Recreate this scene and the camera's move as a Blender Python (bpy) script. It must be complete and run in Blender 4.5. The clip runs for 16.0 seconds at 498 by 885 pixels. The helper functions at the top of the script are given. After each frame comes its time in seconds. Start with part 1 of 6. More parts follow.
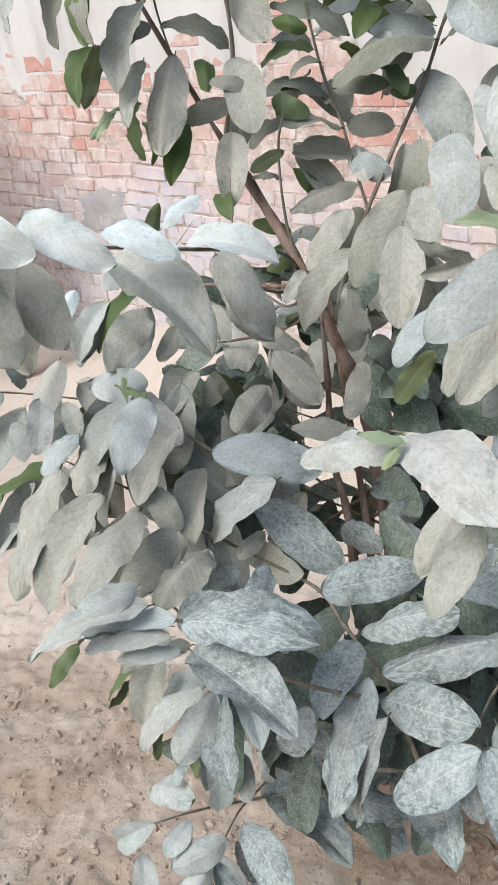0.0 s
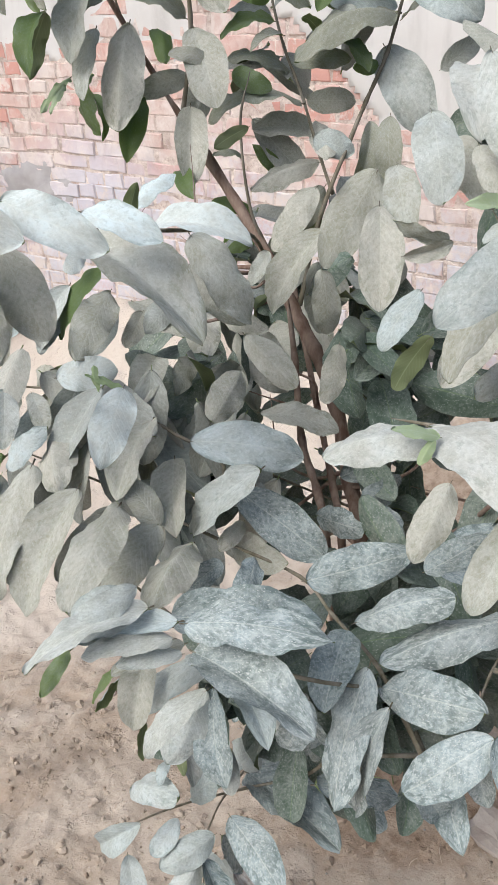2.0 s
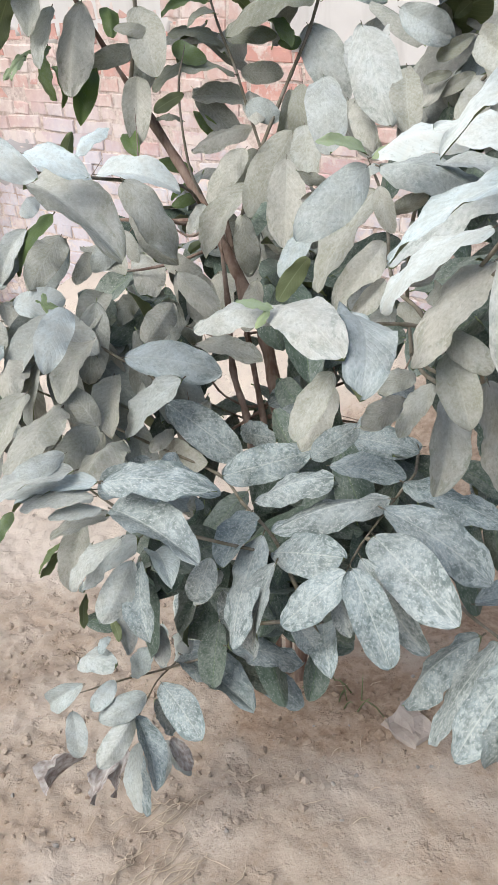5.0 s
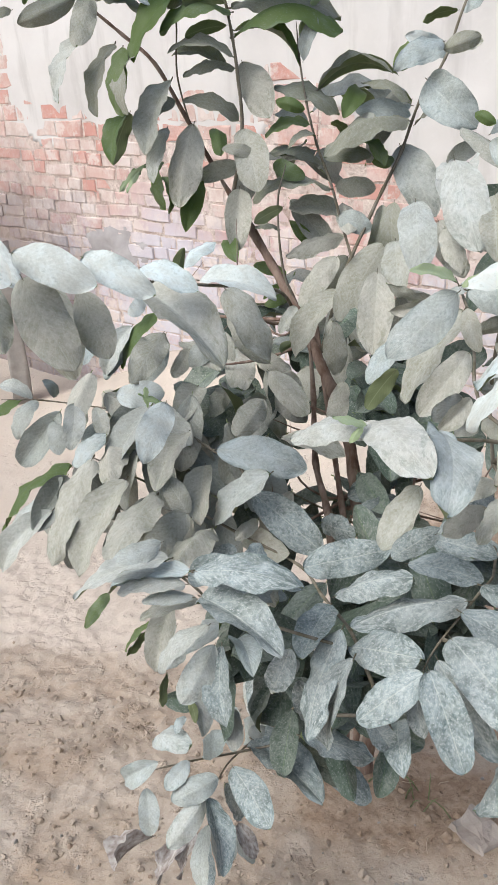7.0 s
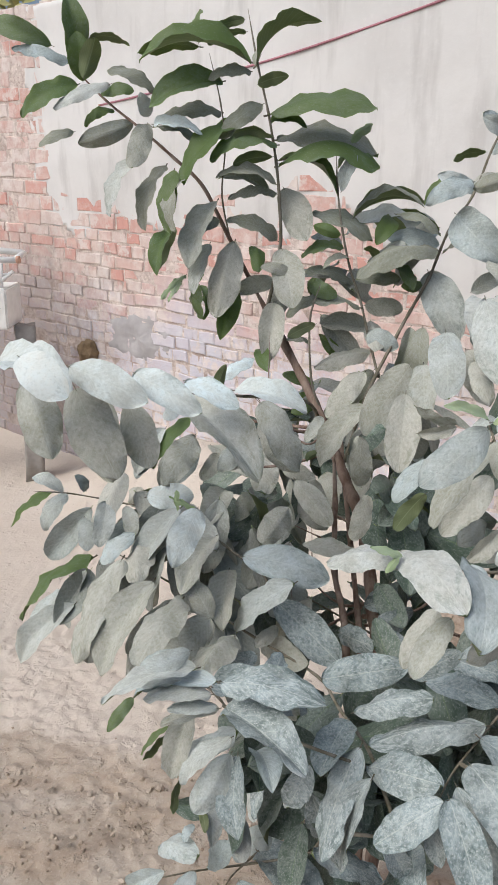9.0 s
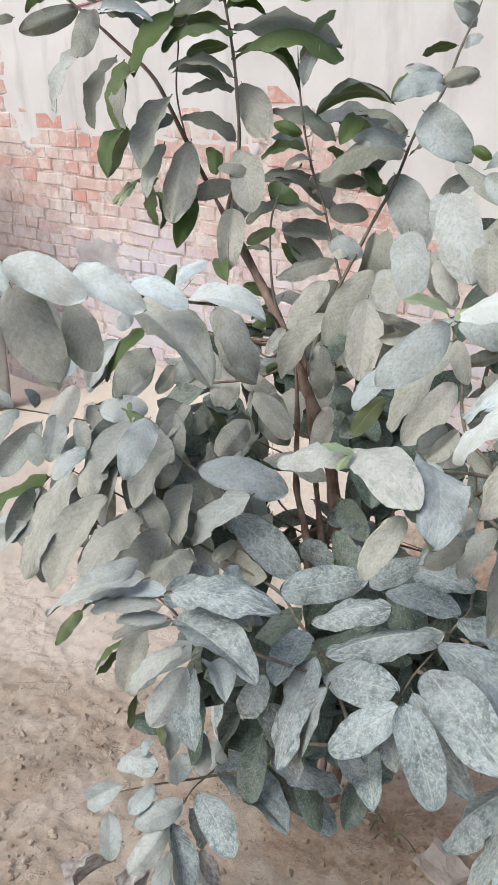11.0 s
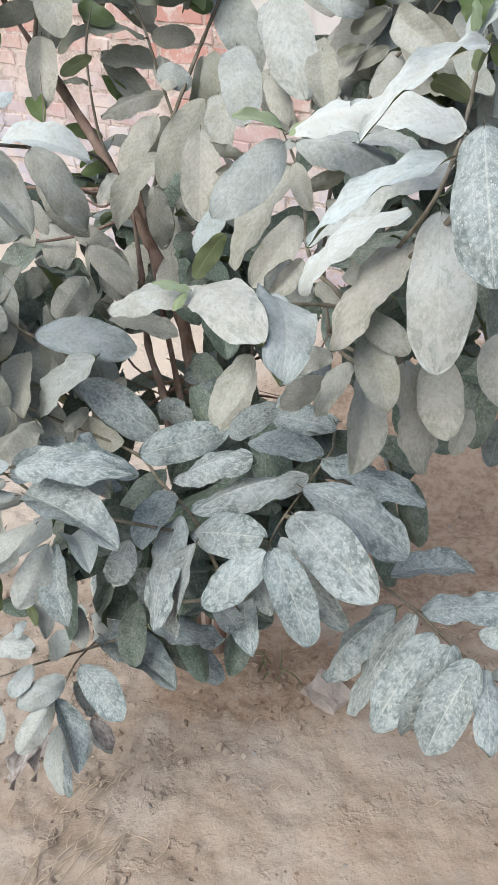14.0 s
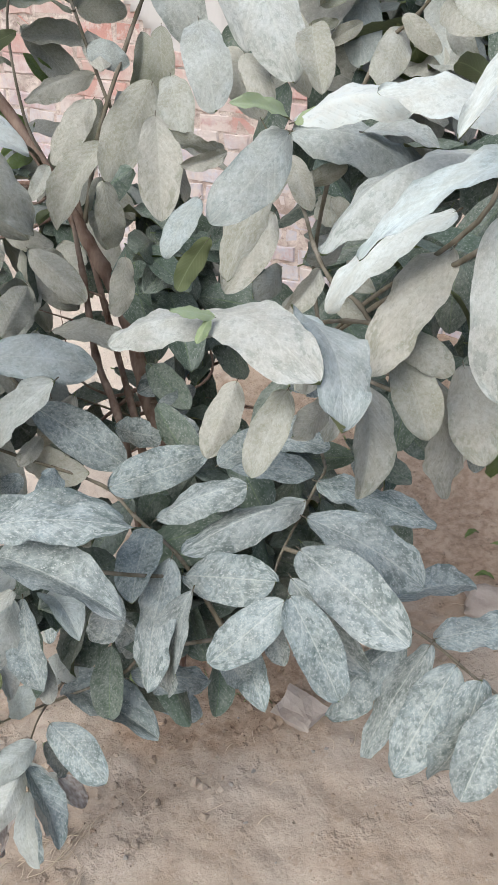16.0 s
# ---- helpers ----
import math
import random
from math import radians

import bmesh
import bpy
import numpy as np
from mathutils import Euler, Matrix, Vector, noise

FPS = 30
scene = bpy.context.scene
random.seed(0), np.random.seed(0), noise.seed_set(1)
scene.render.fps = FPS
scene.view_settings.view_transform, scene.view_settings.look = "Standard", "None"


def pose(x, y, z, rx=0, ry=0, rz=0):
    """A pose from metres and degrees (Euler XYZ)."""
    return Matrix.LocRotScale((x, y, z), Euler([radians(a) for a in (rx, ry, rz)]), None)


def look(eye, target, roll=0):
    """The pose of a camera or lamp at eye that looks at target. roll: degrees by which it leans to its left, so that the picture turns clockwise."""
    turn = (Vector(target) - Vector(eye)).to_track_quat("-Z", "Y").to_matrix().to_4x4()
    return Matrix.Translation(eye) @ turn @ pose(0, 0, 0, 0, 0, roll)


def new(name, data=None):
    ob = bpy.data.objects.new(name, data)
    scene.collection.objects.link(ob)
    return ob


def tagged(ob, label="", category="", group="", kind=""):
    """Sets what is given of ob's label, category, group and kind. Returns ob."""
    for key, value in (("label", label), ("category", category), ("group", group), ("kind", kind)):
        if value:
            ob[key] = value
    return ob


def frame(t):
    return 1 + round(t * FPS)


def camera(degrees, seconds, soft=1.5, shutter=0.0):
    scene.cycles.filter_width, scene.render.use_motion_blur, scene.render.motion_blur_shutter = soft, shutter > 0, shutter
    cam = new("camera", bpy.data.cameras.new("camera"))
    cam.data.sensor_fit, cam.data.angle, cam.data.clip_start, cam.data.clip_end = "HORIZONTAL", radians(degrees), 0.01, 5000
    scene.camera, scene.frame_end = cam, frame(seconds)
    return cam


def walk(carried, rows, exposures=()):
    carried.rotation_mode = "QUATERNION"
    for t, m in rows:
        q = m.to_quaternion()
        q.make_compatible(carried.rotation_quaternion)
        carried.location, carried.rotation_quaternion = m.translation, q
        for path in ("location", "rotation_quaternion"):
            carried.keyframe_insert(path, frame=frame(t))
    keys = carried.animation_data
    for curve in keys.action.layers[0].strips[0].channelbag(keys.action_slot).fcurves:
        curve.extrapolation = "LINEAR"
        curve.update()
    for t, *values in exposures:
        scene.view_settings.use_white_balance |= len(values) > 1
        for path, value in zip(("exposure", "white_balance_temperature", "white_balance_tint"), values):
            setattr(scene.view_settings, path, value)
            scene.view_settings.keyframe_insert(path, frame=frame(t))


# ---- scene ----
cam = camera(34.6, 16.0, soft=1.1)
PATH = [
    (0, (0.1368, 0.2312, 1.3684), (0.0508, 2.2617, 0.2916), -4.69),
    (0.5, (0.1260, 0.2301, 1.3658), (0.0076, 2.2640, 0.2985), -4.95),
    (1, (0.1237, 0.2383, 1.3714), (0.0318, 2.2614, 0.2811), -5.02),
    (1.5, (0.1033, 0.2567, 1.3707), (0.1043, 2.2629, 0.2459), -4.58),
    (2, (0.0663, 0.2665, 1.3715), (0.1971, 2.2549, 0.2230), -3.20),
    (2.5, (0.0265, 0.2857, 1.3709), (0.3008, 2.2283, 0.1705), -1.10),
    (3, (-0.0181, 0.3192, 1.3606), (0.3645, 2.1993, 0.0922), 0.73),
    (3.5, (-0.0235, 0.3150, 1.3458), (0.3581, 2.1828, 0.0590), 1.01),
    (4, (0.0564, 0.2094, 1.3593), (0.3243, 2.1118, 0.0947), -0.02),
    (4.2, (0.0957, 0.1590, 1.3531), (0.3211, 2.0780, 0.1053), -0.80),
    (6.3, (0.1636, 0.0090, 1.3892), (0.2331, 2.0493, 0.3298), -3.35),
    (6.5, (0.1602, 0.0066, 1.3904), (0.1977, 2.0563, 0.3477), -3.26),
    (7, (0.1228, 0.0091, 1.4223), (0.0823, 2.0888, 0.4408), -2.31),
    (7.5, (0.0999, -0.0020, 1.4493), (0.0378, 2.1106, 0.5419), -1.02),
    (8, (0.0912, -0.0102, 1.4706), (0.0565, 2.1311, 0.6317), -0.17),
    (8.2, (0.0851, -0.0143, 1.4791), (0.0546, 2.1350, 0.6609), 0.14),
    (10.3, (0.0795, 0.0029, 1.4750), (0.0186, 2.1779, 0.7298), 1.97),
    (10.5, (0.0901, 0.0106, 1.4662), (0.0568, 2.1683, 0.6704), 1.87),
    (11, (0.1138, 0.0203, 1.4222), (0.1396, 2.1214, 0.4871), 1.23),
    (11.5, (0.1170, 0.0100, 1.3948), (0.2007, 2.0523, 0.3403), 1.07),
    (12, (0.1366, 0.0112, 1.3833), (0.2574, 2.0075, 0.2475), 0.53),
    (12.5, (0.1416, 0.0128, 1.3796), (0.2672, 1.9801, 0.1947), -0.52),
    (13, (0.1729, 0.0080, 1.3750), (0.3418, 1.9434, 0.1438), -1.22),
    (13.5, (0.1706, 0.0278, 1.3669), (0.4223, 1.9349, 0.1061), -0.91),
    (14, (0.1455, 0.0650, 1.3724), (0.5229, 1.9527, 0.1139), 0.28),
    (14.5, (0.1333, 0.1133, 1.3761), (0.6672, 1.9635, 0.1185), 1.36),
    (15, (0.1224, 0.1519, 1.3790), (0.7710, 1.9493, 0.0989), 2.20),
    (15.5, (0.0755, 0.2053, 1.3758), (0.8074, 1.9385, 0.0527), 3.70),
    (16, (0.0691, 0.2132, 1.3541), (0.7192, 1.9961, 0.0548), 1.75),
]
LIGHT = [(0.0, 0.29), (2.5, 0.29), (3.5, 0.34), (4.0, 0.35), (6.5, 0.29), (7.5, 0.28), (8.2, 0.21), (9.4, -0.08), (10.2, -0.39), (10.5, -0.36), (10.8, -0.06), (11.1, 0.2), (12.0, 0.27), (14.0, 0.23), (16.0, 0.19)]
walk(cam, [(t, look(eye, target, roll)) for t, eye, target, roll in PATH], [(t, stops - 0.24, 6080, 7.2) for t, stops in LIGHT])

# ---- light ----
world = bpy.data.worlds.new("sky")
scene.world = world
world.use_nodes = True
wt = world.node_tree
sky = wt.nodes.new("ShaderNodeTexSky")
sky.sky_type, sky.sun_disc = "NISHITA", False
sky.sun_elevation, sky.sun_rotation = radians(50), radians(233)
sky.air_density, sky.dust_density, sky.ozone_density = 0.85, 6.0, 1.0
wt.nodes["Background"].inputs["Strength"].default_value = 0.145
wt.links.new(sky.outputs[0], wt.nodes["Background"].inputs["Color"])
sun = new("sun", bpy.data.lights.new("sun", "SUN"))
sun.data.energy, sun.data.angle, sun.data.color = 1.6, radians(42), (1.0, 0.985, 0.975)
sun.matrix_world = look((0, 0, 5), (2.5, 1.9, 1.3))


# ---- materials ----
class Nodes:
    """A node material, built node by node."""

    def __init__(self, name, roughness=0.7):
        self.m = bpy.data.materials.new(name)
        self.m.use_nodes = True
        self.t = self.m.node_tree
        self.b = self.t.nodes["Principled BSDF"]
        self.b.inputs["Roughness"].default_value = roughness
        self.b.inputs["Specular IOR Level"].default_value = 0.25

    def put(self, socket, value):
        if hasattr(value, "is_output"):
            self.t.links.new(value, socket)
        elif isinstance(value, (tuple, list)) and len(value) == 3 and socket.type == "RGBA":
            socket.default_value = (*value, 1)
        else:
            socket.default_value = value

    def math(self, op, a, b=0.0, clamp=False):
        n = self.t.nodes.new("ShaderNodeMath")
        n.operation, n.use_clamp = op, clamp
        self.put(n.inputs[0], a)
        self.put(n.inputs[1], b)
        return n.outputs[0]

    def noise(self, where, scale, detail=3, rough=0.55, stretch=None):
        n = self.t.nodes.new("ShaderNodeTexNoise")
        n.inputs["Scale"].default_value, n.inputs["Detail"].default_value, n.inputs["Roughness"].default_value = scale, detail, rough
        if stretch:
            v = self.t.nodes.new("ShaderNodeVectorMath")
            v.operation = "MULTIPLY"
            self.put(v.inputs[0], where)
            v.inputs[1].default_value = stretch
            where = v.outputs[0]
        self.put(n.inputs["Vector"], where)
        return n.outputs[0]

    def cells(self, where, scale, feature="F1"):
        n = self.t.nodes.new("ShaderNodeTexVoronoi")
        n.feature = feature
        n.inputs["Scale"].default_value = scale
        self.put(n.inputs["Vector"], where)
        return n.outputs[0]

    def mix(self, factor, a, b, how="MIX"):
        n = self.t.nodes.new("ShaderNodeMix")
        n.data_type, n.blend_type = "RGBA", how
        self.put(n.inputs[0], factor)
        self.put(n.inputs[6], a)
        self.put(n.inputs[7], b)
        return n.outputs[2]

    def band(self, value, low, high, a=0.0, b=1.0):
        n = self.t.nodes.new("ShaderNodeMapRange")
        self.put(n.inputs[0], value)
        for i, v in zip((1, 2, 3, 4), (low, high, a, b)):
            n.inputs[i].default_value = v
        return n.outputs[0]

    def where(self, kind="Object"):
        return self.t.nodes.new("ShaderNodeTexCoord").outputs[kind]

    def chance(self):
        return self.t.nodes.new("ShaderNodeObjectInfo").outputs["Random"]

    def island(self):
        return self.t.nodes.new("ShaderNodeNewGeometry").outputs["Random Per Island"]

    def place(self):
        return self.t.nodes.new("ShaderNodeNewGeometry").outputs["Position"]

    def shifted(self, vector, amount):
        n = self.t.nodes.new("ShaderNodeVectorMath")
        self.put(n.inputs[0], vector)
        c = self.t.nodes.new("ShaderNodeCombineXYZ")
        for i, k in enumerate((37.0, 53.0, 71.0)):
            self.put(c.inputs[i], self.math("MULTIPLY", amount, k))
        self.put(n.inputs[1], c.outputs[0])
        return n.outputs[0]

    def split(self, vector):
        n = self.t.nodes.new("ShaderNodeSeparateXYZ")
        self.put(n.inputs[0], vector)
        return n.outputs

    def bump(self, height, strength, distance=0.001):
        n = self.t.nodes.new("ShaderNodeBump")
        n.inputs["Strength"].default_value, n.inputs["Distance"].default_value = strength, distance
        self.put(n.inputs["Height"], height)
        self.t.links.new(n.outputs[0], self.b.inputs["Normal"])

    def colour(self, value, roughness=None):
        self.put(self.b.inputs["Base Color"], value)
        if roughness is not None:
            self.put(self.b.inputs["Roughness"], roughness)
        return self.m

    def glow_through(self, colour, share):
        """Lets part of the light through a thin leaf."""
        tr, mx = self.t.nodes.new("ShaderNodeBsdfTranslucent"), self.t.nodes.new("ShaderNodeMixShader")
        self.put(tr.inputs["Color"], colour)
        mx.inputs[0].default_value = share
        self.t.links.new(self.b.outputs[0], mx.inputs[1])
        self.t.links.new(tr.outputs[0], mx.inputs[2])
        self.t.links.new(mx.outputs[0], self.t.nodes["Material Output"].inputs["Surface"])


def leaf_top(name, dust, cool=0.3, mottle=0.5, single=True, thin=0.0, vary=0.75, through_colour=(0.22, 0.42, 0.06), fresh=((0.045, 0.08, 0.055), (0.085, 0.125, 0.09)), light=1.0):
    """The upper face of a leaf: green blade, pale veins and a coat of dust, even or washed into blotches and drop marks."""
    k = Nodes(name, 0.62)
    chance = k.chance() if single else k.island()
    other = k.math("FRACT", k.math("MULTIPLY", chance, 7.31))
    third = k.math("FRACT", k.math("MULTIPLY", chance, 23.7))
    uv = k.where("UV")
    at = k.shifted(uv, chance)
    u, v = k.split(uv)[0], k.split(uv)[1]
    side = k.math("ABSOLUTE", k.math("SUBTRACT", u, 0.5))
    warp = k.math("MULTIPLY", k.math("SUBTRACT", k.noise(at, 3.0, 3), 0.5), 1.4)
    run = k.math("ADD", k.math("ADD", k.math("MULTIPLY", v, 11.0), k.math("MULTIPLY", side, -6.0)), warp)
    ridge = k.math("ABSOLUTE", k.math("SUBTRACT", k.math("FRACT", run), 0.5))
    patch = k.noise(at, 2.4, 6, 0.68, (1, 1.9, 1))
    blotch = k.noise(k.shifted(at, 0.37), 5.0, 5, 0.62, (1, 1.9, 1))
    crumb = k.noise(k.shifted(at, 0.61), 14.0, 4, 0.62, (1, 2.0, 1))
    spot = k.noise(at, 40.0, 5, 0.8, (1, 2.2, 1))
    worn = k.band(blotch, 0.40, 0.58)
    vein = k.math("MULTIPLY", k.band(ridge, 0.015, 0.06, 1.0, 0.0), worn)
    rib = k.band(side, 0.008, 0.02, 1.0, 0.0)
    drop = k.band(k.cells(at, 11.0), 0.13, 0.16, 1.0, 0.0)
    dots = k.band(k.cells(k.shifted(at, 0.2), 30.0), 0.14, 0.18, 1.0, 0.0)
    tint = k.math("ADD", k.math("MULTIPLY", k.math("SUBTRACT", other, 0.5), vary), k.band(patch, 0.3, 0.7, cool - 0.2, cool + 0.25), True)
    coat = k.mix(tint, (0.503 * light, 0.488 * light, 0.430 * light), (0.435 * light, 0.512 * light, 0.530 * light))
    coat = k.mix(k.band(spot, 0.45, 0.62, 0.0, 0.06 + 0.22 * mottle * mottle), coat, (0.70, 0.71, 0.70))
    blade = k.mix(k.noise(at, 6.0, 2), *fresh)
    level = k.math("ADD", k.math("MULTIPLY", k.math("SUBTRACT", third, 0.5), 0.24), dust)
    thick = k.math("ADD", level, k.band(patch, 0.40, 0.60, -0.16 * mottle - 0.03, 0.08 * mottle + 0.03))
    thick = k.math("ADD", thick, k.band(crumb, 0.40, 0.60, -0.08 * mottle - 0.02, 0.06 * mottle + 0.02))
    thick = k.math("ADD", thick, k.band(spot, 0.44, 0.56, -0.08 * mottle - 0.015, 0.07 * mottle + 0.01))
    thick = k.math("ADD", thick, k.band(ridge, 0.0, 0.5, 0.01 + 0.05 * mottle, -0.01 - 0.05 * mottle))
    thick = k.math("MINIMUM", k.math("MAXIMUM", thick, 0.03), 0.97)
    body = k.mix(thick, blade, coat)
    # dried splashes of pale mud, and places where the coat has been washed off
    splash = k.math("ADD", k.band(blotch, 0.44, 0.58, 0.0, 0.8), k.band(crumb, 0.53, 0.60, 0.0, 0.8), True)
    body = k.mix(k.math("MULTIPLY", splash, 0.36 * mottle * mottle), body, (0.62, 0.66, 0.635))
    bare = k.math("MULTIPLY", k.band(k.noise(k.shifted(at, 0.83), 9.0, 5, 0.7, (1, 1.6, 1)), 0.56, 0.60), k.band(patch, 0.42, 0.55))
    body = k.mix(k.math("MULTIPLY", bare, 0.16 + 0.30 * mottle), body, k.mix(0.25, blade, coat))
    washed = k.math("MULTIPLY", k.band(k.noise(k.shifted(at, 0.47), 6.0, 5, 0.65, (1, 1.5, 1)), 0.50, 0.56), k.math("MULTIPLY", k.band(k.math("ADD", v, k.math("MULTIPLY", side, 0.9)), 0.72, 0.98), k.band(third, 0.35, 0.5)))
    body = k.mix(k.math("MULTIPLY", washed, 0.9 * mottle * mottle), body, k.mix(0.15, blade, coat))
    rim = k.math("MULTIPLY", k.band(k.math("ADD", k.math("MAXIMUM", k.math("MULTIPLY", side, 2.0), v), k.math("MULTIPLY", k.math("SUBTRACT", patch, 0.5), 1.1)), 0.90, 1.02), k.band(other, 0.35, 0.6))
    body = k.mix(k.math("MULTIPLY", rim, 0.45), body, k.mix(0.3, blade, coat))
    dab = k.band(k.cells(k.shifted(at, 0.55), 17.0), 0.12, 0.17, 1.0, 0.0)
    marks = k.math("MAXIMUM", k.math("MULTIPLY", drop, 0.45), k.math("MAXIMUM", k.math("MULTIPLY", dots, 0.8), k.math("MULTIPLY", dab, 0.7)))
    body = k.mix(k.math("MULTIPLY", marks, 0.95 * mottle), body, (0.66, 0.68, 0.65))
    line = k.math("MAXIMUM", k.math("MULTIPLY", rib, 0.75), k.math("MULTIPLY", vein, 0.40))
    body = k.mix(k.math("MULTIPLY", line, 0.22 + 0.24 * mottle * mottle), body, (0.66, 0.69, 0.62) if dust > 0.2 else (0.22, 0.32, 0.10))
    height = k.math("ADD", k.math("MULTIPLY", k.band(ridge, 0.0, 0.22), 1.0), k.math("MULTIPLY", spot, 0.3))
    height = k.math("ADD", height, k.math("MULTIPLY", k.band(side, 0.0, 0.05), 1.2))
    k.bump(height, 0.09 + 0.13 * mottle, 0.0011)
    if thin:
        k.glow_through(through_colour, thin)
    return k.colour(body, k.band(thick, 0.0, 0.8, 0.42, 0.85))


def leaf_under(name, single=True):
    k = Nodes(name, 0.55)
    chance = k.chance() if single else k.island()
    uv = k.where("UV")
    at = k.shifted(uv, chance)
    u, v = k.split(uv)[0], k.split(uv)[1]
    side = k.math("ABSOLUTE", k.math("SUBTRACT", u, 0.5))
    wave = k.math("FRACT", k.math("ADD", k.math("MULTIPLY", v, 11.0), k.math("MULTIPLY", side, -7.0)))
    vein = k.band(k.math("ABSOLUTE", k.math("SUBTRACT", wave, 0.5)), 0.0, 0.12, 1.0, 0.0)
    rib = k.band(side, 0.01, 0.04, 1.0, 0.0)
    body = k.mix(k.noise(at, 5.0, 3), (0.12, 0.155, 0.062), (0.21, 0.245, 0.11))
    body = k.mix(k.math("MULTIPLY", chance, 0.7), body, (0.22, 0.235, 0.16))
    body = k.mix(k.math("MULTIPLY", k.math("MAXIMUM", k.math("MULTIPLY", vein, 0.4), rib), 0.75), body, (0.34, 0.40, 0.22))
    k.bump(vein, 0.3, 0.001)
    k.glow_through((0.30, 0.42, 0.13), 0.32)
    return k.colour(body)


LEAF = {
    "dusty": leaf_top("dusty_leaf", 0.74, 0.02, 0.66, vary=0.4, thin=0.2, through_colour=(0.42, 0.42, 0.27), fresh=((0.08, 0.10, 0.042), (0.13, 0.15, 0.08)), light=1.28),
    "mottled": leaf_top("mottled_dusty_leaf", 0.52, 0.78, 0.9, vary=0.45, fresh=((0.05, 0.085, 0.075), (0.085, 0.125, 0.115)), light=1.02),
    "pale": leaf_top("thickly_dusted_leaf", 0.83, 0.5, 0.6, vary=0.6, thin=0.06, through_colour=(0.40, 0.44, 0.32), light=1.10),
    "white": leaf_top("chalky_dusted_leaf", 0.94, 0.62, 0.40, vary=0.35, light=1.34),
    "green": leaf_top("clean_green_leaf", 0.06, 0.3, 0.25, thin=0.34, through_colour=(0.30, 0.46, 0.07), fresh=((0.085, 0.135, 0.035), (0.15, 0.21, 0.07))),
    "young": leaf_top("young_leaf", 0.30, 0.3, 0.2, thin=0.25, fresh=((0.26, 0.38, 0.15), (0.38, 0.48, 0.24))),
}
UNDER = leaf_under("leaf_underside")


def bark(name, dark, light):
    k = Nodes(name, 0.8)
    at = k.where()
    grain = k.noise(at, 60.0, 4, 0.6, (1, 1, 0.25))
    k.bump(grain, 0.6, 0.002)
    return k.colour(k.mix(k.band(grain, 0.35, 0.65), dark, k.mix(k.noise(at, 9.0, 3), light, (0.26, 0.24, 0.21))))


BARK = bark("brown_bark", (0.168, 0.105, 0.078), (0.406, 0.280, 0.217))
TWIG = bark("dusty_twig", (0.13, 0.115, 0.075), (0.27, 0.24, 0.18))


